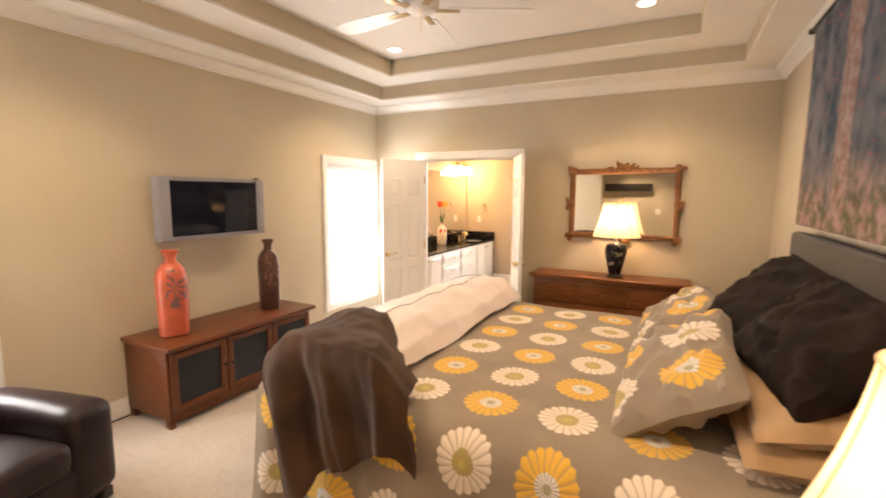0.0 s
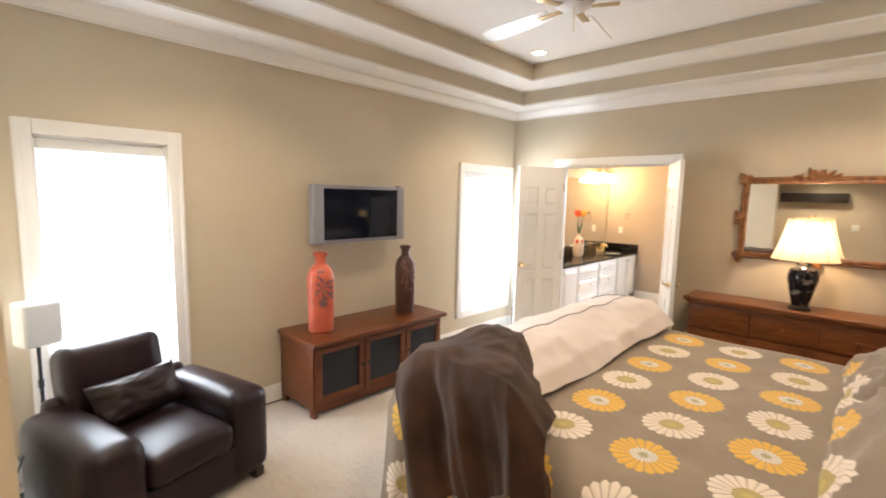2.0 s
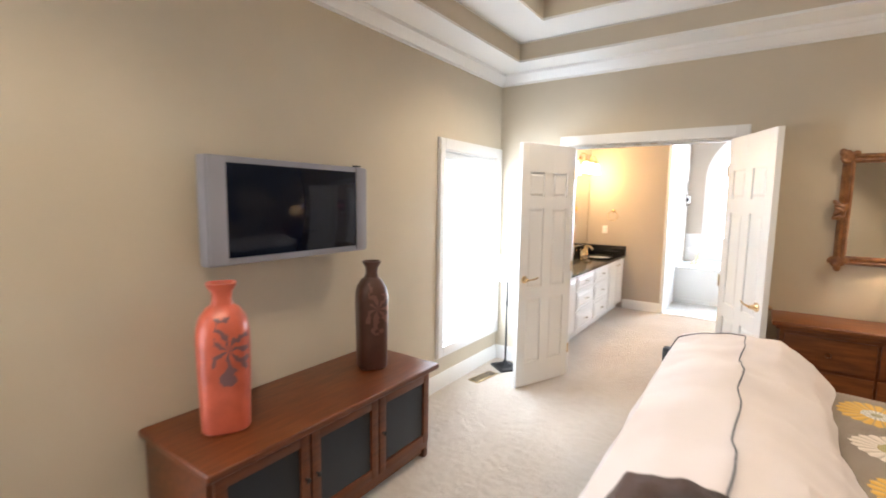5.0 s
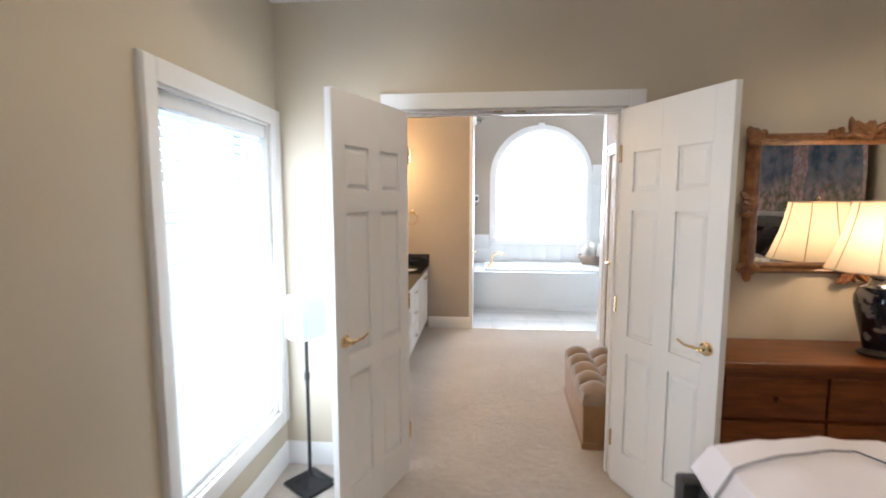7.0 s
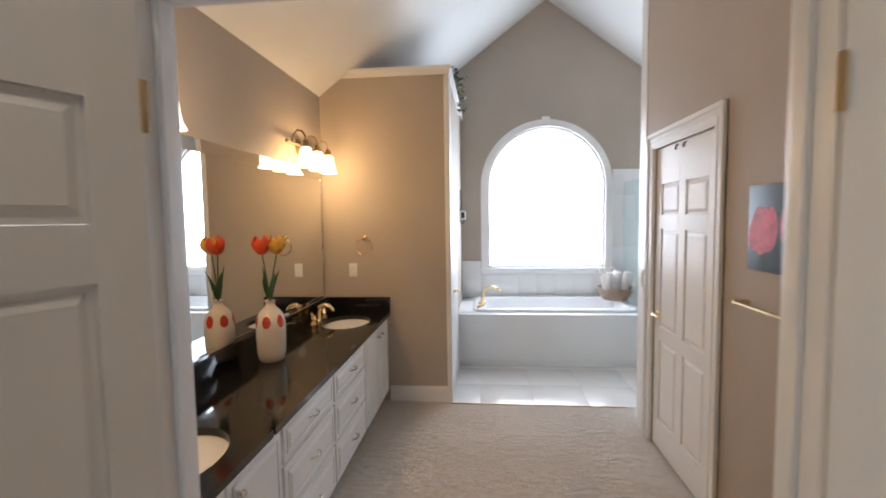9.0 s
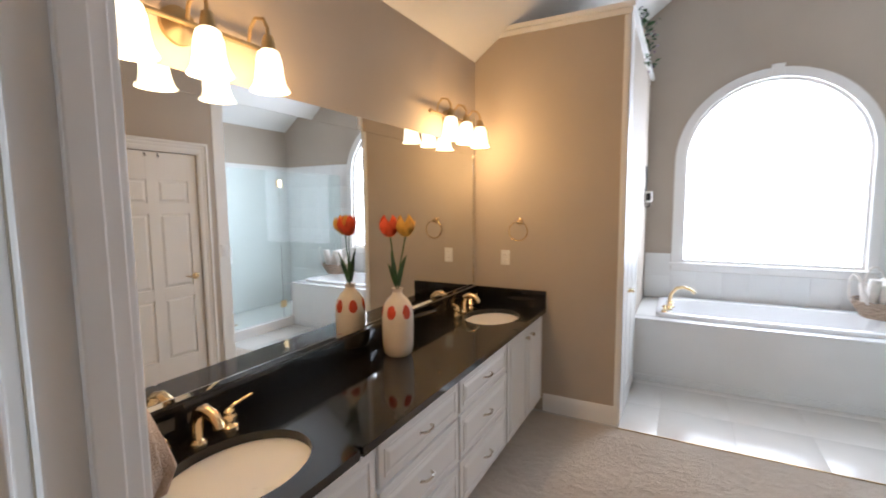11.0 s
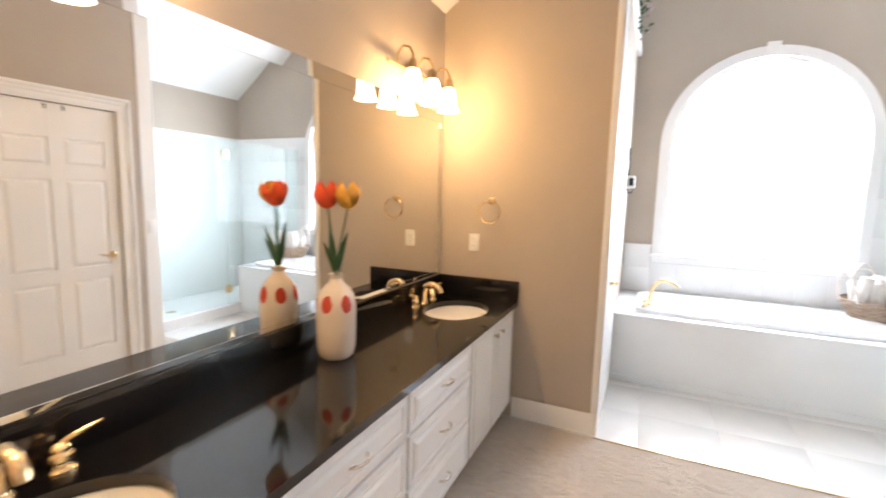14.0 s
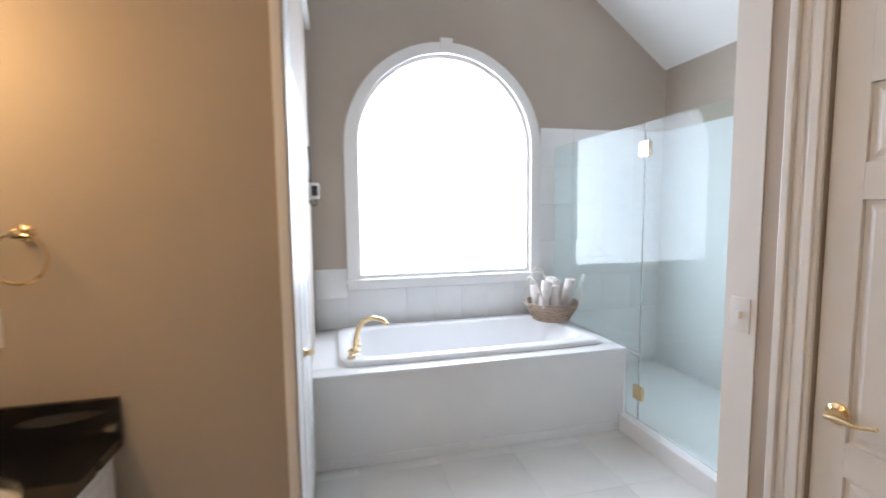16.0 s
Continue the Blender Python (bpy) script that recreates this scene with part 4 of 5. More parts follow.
# gilt mirror
gm = thing("framed_mirror", "wall mirror in a carved antique gilt wooden frame", "mirror", (-0.56, 5.38, 1.55))
part("glass", box(-0.475, -0.022, -0.31, 0.475, -0.014, 0.31), MIRROR, gm, "silvered glass", False)
prof = ((0.0, 0.0), (0.0, 0.03), (0.014, 0.05), (0.03, 0.04), (0.042, 0.046), (0.055, 0.03), (0.062, 0.0))
fb = bmesh.new()
rings = []
for sx, sz in ((-1, -1), (1, -1), (1, 1), (-1, 1)):
    rings.append([fb.verts.new((sx * (0.465 + o), -d - 0.002, sz * (0.30 + o))) for o, d in prof])
for k in range(4):
    a, b = rings[k], rings[(k + 1) % 4]
    for j in range(len(prof)):
        fb.faces.new((a[j], a[(j + 1) % len(prof)], b[(j + 1) % len(prof)], b[j]))
part("frame", fb, GILT, gm)
part("beading", tube([(x, -0.05, z) for x, z in ((-0.482, -0.317), (0.482, -0.317), (0.482, 0.317), (-0.482, 0.317), (-0.482, -0.317))], 0.006, 6), GILT, gm)


def carving(x, z, w, h, seed):
    for k in range(9):
        b = bmesh.new()
        a = k * 0.7 + seed
        bmesh.ops.create_uvsphere(b, u_segments=8, v_segments=6, radius=1, matrix=pose(x + w * 0.32 * math.cos(a) * (k % 3) / 2, -0.042 - 0.008 * (k % 2), z + h * 0.32 * math.sin(a) * (k % 3) / 2, 0, 40 * k, 0) @ Matrix.Diagonal((w * 0.26, 0.018, h * 0.22, 1)))
        part("carved_leaf", b, GILT, gm)


for sx in (-1, 1):
    for sz in (-1, 1):
        carving(sx * 0.505, sz * 0.345, 0.11, 0.10, sx + 2 * sz)
    carving(sx * 0.52, 0.0, 0.07, 0.16, 3)
carving(0.0, 0.365, 0.22, 0.07, 1), carving(0.0, -0.355, 0.22, 0.06, 5)
for sx in (-0.12, 0.12):
    carving(sx, 0.352, 0.10, 0.05, 2)

# media console
mc = thing("media_console", "cherry wood media console with black cloth doors", "console", (-3.585, 2.88, 0))
part("top", box(0.0, -0.70, 0.565, 0.565, 0.70, 0.60, 0.012, None, 3), CHERRY, mc)
part("body", box(0.0, -0.675, 0.06, 0.50, 0.675, 0.564, 0.004), CHERRY, mc)
for y in (-0.675, 0.635):
    part("foot", box(0.44, y, 0.0, 0.50, y + 0.04, 0.059, 0.006), CHERRY, mc), part("foot", box(0.01, y, 0.0, 0.07, y + 0.04, 0.059, 0.006), CHERRY, mc)
part("plinth", box(0.47, -0.63, 0.03, 0.488, 0.63, 0.10, 0.004), CHERRY, mc)
for c in range(3):
    y0 = -0.655 + c * 0.44
    b = bmesh.new()
    box(0.501, y0, 0.115, 0.521, y0 + 0.05, 0.545, 0.004, b), box(0.501, y0 + 0.38, 0.115, 0.521, y0 + 0.43, 0.545, 0.004, b)
    box(0.501, y0 + 0.05, 0.115, 0.521, y0 + 0.38, 0.165, 0.004, b), box(0.501, y0 + 0.05, 0.495, 0.521, y0 + 0.38, 0.545, 0.004, b)
    dd = part("door", b, CHERRY, mc)
    part("cloth_panel", box(0.501, y0 + 0.05, 0.165, 0.508, y0 + 0.38, 0.495), SPEAKERCLOTH, dd, "black speaker cloth", False)
    part("knob", at_z(lathe([(0, 0), (0.006, 0), (0.005, 0.012), (0.012, 0.018), (0.009, 0.026), (0, 0.028)], 12), 0.521, y0 + (0.405 if c == 0 else 0.025), 0.34, 0, 0, 90), BLACKPLASTIC, dd)


def floor_vase(at, mat, label, wide):
    prof = [(0.0, 0), (0.080, 0.0), (0.090, 0.012), (0.094, 0.20), (0.097, 0.36), (0.096, 0.43), (0.086, 0.475), (0.062, 0.515), (0.040, 0.535), (0.034, 0.56), (0.038, 0.59), (0.054, 0.615), (0.055, 0.626), (0.044, 0.627), (0.030, 0.60), (0.028, 0.54), (0.0, 0.53)]
    ob = thing("vase", label, "vase", at, -28, "tall vases on the console")
    part("body", lathe(prof[:9], 32, wide, wide, 1.2), mat, ob)
    part("neck", lathe(prof[8:], 32, wide, wide, 1.2), mat, ob)
    return ob


floor_vase((-3.32, 2.42, 0.60), SALMON, "tall salmon glazed bottle vase with a dark flower", 1.08)
floor_vase((-3.31, 3.30, 0.60), UMBER, "tall umber glazed bottle vase with a pale flower", 0.92)

# television on its bracket
tv = thing("television", "grey framed flat television on a wall bracket", "television", (-3.44, 2.905, 1.525), 1)
b = bmesh.new()
box(-0.06, -0.485, -0.252, 0.012, 0.485, 0.235, 0.012, b)
part("case", b, GREYPLASTIC, tv)
part("screen", box(0.0125, -0.392, -0.218, 0.016, 0.392, 0.205, 0.001), SCREEN, tv, "dark glossy screen")
part("speaker_grille", box(0.0125, -0.475, -0.240, 0.022, -0.394, 0.226, 0.004), GREYPLASTIC, tv)
part("speaker_grille", box(0.0125, 0.394, -0.240, 0.022, 0.475, 0.226, 0.004), GREYPLASTIC, tv)
part("sensor", box(-0.02, 0.40, 0.2355, 0.012, 0.44, 0.245, 0.003), BLACKPLASTIC, tv)
part("bracket", box(-0.158, -0.15, -0.12, -0.0605, 0.15, 0.12, 0.005), BLACKPLASTIC, tv)

# leather armchair
ac = thing("armchair", "dark brown leather club armchair with a small cushion", "armchair", (-2.915, 1.155, 0), 15)


def soft(x0, y0, z0, x1, y1, z1, r, puff=0.0):
    bm = box(x0, y0, z0, x1, y1, z1, r, None, 5)
    bmesh.ops.subdivide_edges(bm, edges=[e for e in bm.edges if e.calc_length() > 0.12], cuts=4, use_grid_fill=True)
    c, hx, hy, hz = Vector(((x0 + x1) / 2, (y0 + y1) / 2, (z0 + z1) / 2)), (x1 - x0) / 2, (y1 - y0) / 2, (z1 - z0) / 2
    for v in bm.verts:
        d = v.co - c
        k = max(0, 1 - (d.x / hx) ** 2) * max(0, 1 - (d.y / hy) ** 2)
        v.co.z += puff * k * (1 if d.z > 0 else 0.2)
        v.co += 0.004 * noise.noise_vector(v.co * 7)
    return bm


part("base", soft(-0.36, -0.42, 0.05, 0.34, 0.42, 0.28, 0.04), LEATHER, ac)
part("seat_cushion", soft(-0.22, -0.225, 0.27, 0.37, 0.225, 0.43, 0.06, 0.035), LEATHER, ac)
bk = soft(-0.11, -0.29, 0.28, 0.11, 0.215, 0.86, 0.09)
part("backrest", at_z(bk, -0.25, 0, 0.0, 0, 0, -9), LEATHER, ac)
part("back_panel", soft(-0.40, -0.36, 0.06, -0.30, 0.36, 0.60, 0.05), LEATHER, ac)
for s in (-1, 1):
    y0, y1 = (0.215, 0.465) if s > 0 else (-0.465, -0.215)
    part("arm", soft(-0.38, y0, 0.055, 0.36, y1, 0.56, 0.09, 0.02), LEATHER, ac)
for x in (-0.32, 0.30):
    for y in (-0.40, 0.40):
        part("foot", box(x - 0.03, y - 0.03, 0, x + 0.03, y + 0.03, 0.06, 0.006), BLACKWOOD, ac)
cu = cushion(0.24, 0.46, 0.13, 20, 24, 0.5, 0.012, 11)
cp = part("throw_pillow", cu, LEATHER)
cp.matrix_world = pose(-3.03, 1.11, 0.575, 4, 62, 20)
tagged(cp, "small dark brown leather lumbar pillow on the armchair", "pillow")


def speaker(at, rz, label, h):
    s = thing("speaker_stand", label, "speaker", at, rz, group="white speakers on stands")
    part("base", box(-0.11, -0.10, 0, 0.11, 0.10, 0.022, 0.008), BLACKPLASTIC, s)
    part("base_ridge", at_z(lathe([(0.09, 0), (0.03, 0.03), (0.016, 0.05)], 4), 0, 0, 0.021, 45), BLACKPLASTIC, s)
    part("pole", tube([(0, 0, 0.06), (0, 0, h)], 0.010, 10), BLACKPLASTIC, s)
    part("collar", tube([(0, 0, h * 0.72), (0, 0, h * 0.72 + 0.04)], 0.015, 10), BLACKPLASTIC, s)
    part("cabinet", box(-0.06, -0.085, h, 0.075, 0.085, h + 0.235, 0.018, None, 3), WHITEPLASTIC, s, "white loudspeaker cabinet")
    part("grille", box(0.0755, -0.075, h + 0.012, 0.082, 0.075, h + 0.223, 0.012, None, 3), painted_grille, s, "pale grey grille")
    return s


painted_grille = cloth("pale_grey_grille", (0.62, 0.64, 0.68), 0.03, 10, 900)
speaker((-3.36, 0.74, 0), 20, "white loudspeaker on a thin black floor stand", 0.855)
speaker((-3.38, 5.17, 0), -35, "white loudspeaker on a thin black floor stand by the doors", 0.84)

# ceiling fan and recessed lights
cf = thing("ceiling_fan", "white five-blade ceiling fan with a brass pull chain", "fan", (-1.52, 2.95, 3.07))
part("canopy", lathe([(0.0, 0), (0.075, 0.0), (0.07, -0.03), (0.03, -0.06), (0.012, -0.065)][::-1], 24), WHITEPLASTIC, cf)
part("downrod", tube([(0, 0, -0.06), (0, 0, -0.22)], 0.012, 10), WHITEPLASTIC, cf)
part("motor", lathe([(0.0, -0.345), (0.05, -0.343), (0.075, -0.33), (0.10, -0.315), (0.115, -0.285), (0.11, -0.245), (0.07, -0.215), (0.0, -0.21)], 28), WHITEPLASTIC, cf)
for k in range(5):
    a = 72 * k + 29
    bl = bmesh.new()
    n = 10
    out = [(0.17, -0.05), (0.30, -0.060), (0.60, -0.07), (0.675, -0.055), (0.70, 0.0), (0.675, 0.055), (0.60, 0.07), (0.30, 0.060), (0.17, 0.05)]
    lo = [bl.verts.new((x, y, -0.004)) for x, y in out]
    hi = [bl.verts.new((x, y, 0.004)) for x, y in out]
    bl.faces.new(lo[::-1]), bl.faces.new(hi)
    for j in range(len(out)):
        bl.faces.new((lo[j], lo[(j + 1) % len(out)], hi[(j + 1) % len(out)], hi[j]))
    moved(bl, pose(0, 0, -0.312, 0, 0, a) @ pose(0, 0, 0, 11, 0, 0))
    bb = part("blade", bl, TRIM, cf, "white fan blade")
    part("blade_iron", moved(box(0.09, -0.022, -0.005, 0.24, 0.022, -0.0005, 0.001), pose(0, 0, -0.319, 0, 0, a)), CHAIN, bb)
part("pull_chain", tube([(0.03, -0.05, -0.335), (0.03, -0.05, -0.47)], 0.002, 5), BRASS, cf)

# the last one, in the hall, is an invented fitting for the fill spot
for x, y, z in ((-2.66, 4.40, 3.07), (-0.36, 4.30, 3.07), (-2.55, 1.65, 3.07), (-0.36, 1.65, 3.07), (-0.9, -0.6, 2.5)):
    rl = thing("recessed_light", "lit round recessed ceiling light with white ring, the hall one added", "ceiling light", (x, y, z), group="recessed ceiling lights")
    part("ring", lathe([(0.062, -0.002), (0.085, -0.002), (0.083, -0.008), (0.066, -0.010), (0.062, -0.002)], 28), WHITEPLASTIC, rl)
    ln = part("lens", lathe([(0.0, -0.003), (0.061, -0.003), (0.058, -0.0055), (0.0, -0.006)], 24), LITDISC, rl, "glowing lens")
    ln.visible_shadow = False

# floor register, outlets, cable, wall shelf
fv = thing("floor_register", "brass floor register set in the carpet", "register", (-3.43, 4.85, 0.001), -8)
part("frame", box(-0.055, -0.155, 0, 0.055, 0.155, 0.006, 0.002), CHAIN, fv)
for k in range(9):
    part("slot", box(-0.042, -0.135 + k * 0.031, 0.0062, 0.042, -0.120 + k * 0.031, 0.0075), BLACKPLASTIC, fv, smooth=False)


def outlet(m, label):
    o = thing("wall_outlet", label, "outlet")
    o.matrix_world = m
    part("plate", box(-0.036, -0.006, -0.058, 0.036, 0, 0.058, 0.003), WHITEPLASTIC, o)
    for z in (-0.024, 0.024):
        soc = part("socket", box(-0.017, -0.009, z - 0.016, 0.017, -0.0061, z + 0.016, 0.002), TRIM, o)
        for x in (-0.006, 0.006):
            part("slot", box(x - 0.0012, -0.0096, z - 0.004, x + 0.0012, -0.0091, z + 0.005), BLACKPLASTIC, soc, smooth=False)
    return o


outlet(pose(-2.75, YS, 0.42, 0, 0, 180), "white wall outlet near the armchair")
outlet(pose(-3.25, YN, 0.33), "white wall outlet by the doors")
cb = part("power_cable", tube([(-2.78, YS + 0.02, 0.42), (-2.95, YS + 0.06, 0.44), (-3.15, 0.62, 0.36), (-3.28, 0.64, 0.2), (-3.34, 0.64, 0.02), (-3.36, 0.66, 0.006)], 0.004, 6), BLACKPLASTIC)
tagged(cb, "thin black power cable running down from an outlet", "cable")
cb = part("speaker_cable", tube([(-3.575, 1.62, 0.006), (-3.57, 1.9, 0.006), (-3.56, 2.2, 0.006)], 0.005, 6), BLACKPLASTIC)
tagged(cb, "thin black cable along the baseboard", "cable")
wsf = thing("wall_shelf", "narrow dark wooden shelf on the entry hall wall", "shelf", (-1.1, -1.32, 1.81))
part("board", box(-0.52, 0, -0.09, 0.52, 0.12, 0.09, 0.006), BLACKWOOD, wsf)
lsw = thing("light_switch", "white double light switch plate", "switch", (-0.45, -1.32, 1.25), 180)
part("plate", box(-0.055, -0.006, -0.058, 0.055, 0, 0.058, 0.003), WHITEPLASTIC, lsw)
for x in (-0.022, 0.022):
    part("toggle", box(x - 0.006, -0.014, -0.012, x + 0.006, -0.0061, 0.012, 0.002), TRIM, lsw)


# ---- bathroom things ----
# vanity: four cabinet units and one worktop
ZC, XF = 0.80, -3.105


def pull(parent, y, z):
    b = tube([(0, y - 0.042, z), (0.022, y - 0.036, z + 0.002), (0.03, y - 0.015, z), (0.03, y + 0.015, z), (0.022, y + 0.036, z + 0.002), (0, y + 0.042, z)], 0.0055, 8)
    for s in (-1, 1):
        bmesh.ops.create_uvsphere(b, u_segments=8, v_segments=6, radius=0.009, matrix=pose(0.002, y + s * 0.042, z))
    part("handle", moved(b, pose(0.016, 0, 0)), NICKEL, parent, "bright nickel pull")


def front(u, name, y0, y1, z0, z1):
    """A raised-panel front with a routed frame."""
    leaf = part(name, box(0.001, y0, z0, 0.016, y1, z1, 0.004), CABINET, u, smooth=False)
    g, i = 0.042, 0.058
    b = bmesh.new()
    lo = [b.verts.new(p) for p in ((0.0155, y0 + g, z0 + g), (0.0155, y1 - g, z0 + g), (0.0155, y1 - g, z1 - g), (0.0155, y0 + g, z1 - g))]
    hi = [b.verts.new(p) for p in ((0.0225, y0 + i, z0 + i), (0.0225, y1 - i, z0 + i), (0.0225, y1 - i, z1 - i), (0.0225, y0 + i, z1 - i))]
    for k in range(4):
        b.faces.new((lo[k], lo[(k + 1) % 4], hi[(k + 1) % 4], hi[k]))
    b.faces.new(hi), b.faces.new(lo[::-1])
    part("raised_panel", b, CABINET, leaf, smooth=False)
    b = bmesh.new()
    o, n = g - 0.012, g - 0.005
    rings = [[b.verts.new((x, ya, za)) for ya, za in ((y0 + e, z0 + e), (y1 - e, z0 + e), (y1 - e, z1 - e), (y0 + e, z1 - e))] for x, e in ((0.0162, o), (0.0200, o + 0.001), (0.0200, n - 0.001), (0.0162, n))]
    for p, q in zip(rings, rings[1:] + rings[:1]):
        for k in range(4):
            b.faces.new((p[k], p[(k + 1) % 4], q[(k + 1) % 4], q[k]))
    part("moulding", b, CABINET, leaf, smooth=False)
    return leaf


def unit(y0, y1, label, kind):
    u = thing("vanity_cabinet", label, "cabinet", (XF - 0.025, y0, 0), group="vanity cabinet units")
    w = y1 - y0
    b = bmesh.new()
    box(-0.535, 0.001, 0.09, 0.0, w - 0.001, 0.766, 0, b), box(-0.535, 0.001, 0, -0.06, w - 0.001, 0.089, 0, b)
    part("body", b, CABINET, u, smooth=False)
    if kind == "drawers":
        for z0, z1 in ((0.580, 0.750), (0.347, 0.567), (0.105, 0.334)):
            d = front(u, "drawer", 0.012, w - 0.012, z0, z1)
            pull(d, w / 2, (z0 + z1) / 2)
    else:
        n = 2 if kind == "pair" else 1
        for k in range(n):
            a, c = 0.012 + k * (w - 0.012) / n, (k + 1) * (w - 0.012) / n
            d = front(u, "door", a, c, 0.105, 0.750)
            yk = c - 0.05 if k == 0 and n == 2 else a + 0.05
            b = lathe([(0, 0), (0.006, 0), (0.006, 0.012), (0.014, 0.02), (0.012, 0.028), (0, 0.03)], 14)
            part("knob", at_z(b, 0.023, yk, 0.69, 0, 0, 90), NICKEL, d, "bright nickel knob")


unit(5.53, 6.35, "white raised-panel vanity base cabinet with doors", "pair")
unit(6.35, 7.00, "white vanity unit with three drawers", "drawers")
unit(7.00, 7.66, "white vanity unit with three drawers", "drawers")
unit(7.66, 8.432, "white raised-panel vanity base cabinet with doors", "pair")

SINKS = ((-3.36, 5.995), (-3.36, 8.03))
ct = thing("vanity_countertop", "polished black granite vanity top with two oval cutouts", "countertop")
b = bmesh.new()
SA, SB = 0.185, 0.235
ycuts = [5.53] + [v for _, y in SINKS for v in (y - SB - 0.02, y + SB + 0.02)] + [8.434]
x0, x1 = XV + 0.006, XF + 0.015
for a, c in zip(ycuts[::2], ycuts[1::2]):
    box(x0, a, 0.768, x1, c, ZC, 0.0, b)
for sx, sy in SINKS:
    n = 48
    def rim(z):
        inner, outer = [], []
        for k in range(n):
            t = math.tau * (k + 0.5) / n
            cx, cy = math.cos(t), math.sin(t)
            inner.append(b.verts.new((sx + SA * cx, sy + SB * cy, z)))
            fx = (x1 - sx) / cx if cx > 0 else (x0 - sx) / cx
            fy = (SB + 0.02) / abs(cy)
            f = min(fx, fy)
            outer.append(b.verts.new((sx + f * cx, sy + f * cy, z)))
        return inner, outer
    (ia, oa), (ib, ob_) = rim(ZC), rim(0.768)
    for k in range(n):
        j = (k + 1) % n
        b.faces.new((ia[k], ia[j], oa[j], oa[k])), b.faces.new((ib[k], ob_[k], ob_[j], ib[j]))
        b.faces.new((ia[k], ib[k], ib[j], ia[j])), b.faces.new((oa[k], oa[j], ob_[j], ob_[k]))
part("slab", b, GRANITE, ct, smooth=False)
part("backsplash", box(XV + 0.001, 5.53, ZC, XV + 0.022, 8.434, 0.930, 0.003), GRANITE, ct)
part("side_splash", box(XV + 0.023, 8.416, ZC, XF + 0.015, 8.438, 0.928, 0.003), GRANITE, ct)
for sx, sy in SINKS:
    sk = thing("sink", "oval biscuit china undermount sink", "sink", (sx, sy, 0.767), group="vanity sinks")
    pr = [(1.04, 0.0), (1.0, -0.004), (0.97, -0.05), (0.86, -0.11), (0.62, -0.15), (0.30, -0.165), (0.11, -0.168)]
    bb = bmesh.new()
    rings = [[bb.verts.new((SA * r * math.cos(math.tau * k / 40), SB * r * math.sin(math.tau * k / 40), z)) for k in range(40)] for r, z in pr]
    for p, q in zip(rings, rings[1:]):
        for k in range(40):
            bb.faces.new((p[k], p[(k + 1) % 40], q[(k + 1) % 40], q[k]))
    bb.faces.new(rings[-1])
    part("bowl", bb, BOWL, sk)
    part("drain", at_z(lathe([(0, 0.004), (0.012, 0.004), (0.014, 0.001), (0.024, 0.002), (0.026, -0.002), (0, -0.002)], 20), 0, 0, -0.165), BRASS, sk)
    fc = thing("faucet", "polished brass widespread faucet with two lever handles", "faucet", (-3.595, sy + 0.025, ZC), group="vanity faucets")
    part("spout_base", lathe([(0, 0), (0.030, 0), (0.029, 0.008), (0.021, 0.016), (0.018, 0.03), (0.0, 0.031)], 20), BRASS, fc)
    part("spout", tube([(0, 0, 0.02), (0, 0, 0.075), (0.015, 0, 0.11), (0.05, 0, 0.128), (0.09, 0, 0.118), (0.112, 0, 0.098), (0.118, 0, 0.08)], 0.0215, 16, None, 0.78), BRASS, fc, "arched brass spout")
    for s in (-1, 1):
        h = part("valve", at_z(lathe([(0, 0), (0.031, 0), (0.030, 0.010), (0.020, 0.018), (0.019, 0.026), (0.027, 0.034), (0.027, 0.046), (0.020, 0.054), (0.021, 0.064), (0.012, 0.074), (0, 0.077)], 20), 0, s * 0.118, 0), BRASS, fc)
        part("lever", tube([(0, s * 0.118, 0.066), (0.006, s * 0.135, 0.080), (0.016, s * 0.165, 0.090), (0.022, s * 0.200, 0.098)], 0.008, 10, None, 0.8), BRASS, h)

vm = thing("vanity_mirror", "wide wall mirror with ground edges above the black vanity top", "mirror", (XV, 0, 0))
part("glass", box(0.002, 5.535, 0.932, 0.008, 8.41, 1.952), MIRROR, vm, smooth=False)


def bevel_strip(y0, z0, y1, z1, d0, d1):
    """A ground edge of the mirror: d0 and d1 are its depths at the low and high side of its short way."""
    b = bmesh.new()
    flat = (y1 - y0) > (z1 - z0)
    ds = (d0, d0, d1, d1) if flat else (d0, d1, d1, d0)
    ps = ((y0, z0), (y1, z0), (y1, z1), (y0, z1))
    fr = [b.verts.new((d, y, z)) for d, (y, z) in zip(ds, ps)]
    ba = [b.verts.new((0.002, y, z)) for y, z in ps]
    b.faces.new(fr), b.faces.new(ba[::-1])
    for k in range(4):
        b.faces.new((fr[k], ba[k], ba[(k + 1) % 4], fr[(k + 1) % 4]))
    part("bevel", b, MIRROR, vm, "bevelled mirror edge", False)


bevel_strip(5.535, 1.953, 8.41, 2.02, 0.0085, 0.0050)
bevel_strip(5.535, 0.9325, 8.38, 0.955, 0.0085, 0.0105)
bevel_strip(8.382, 0.956, 8.41, 1.951, 0.0105, 0.0085)


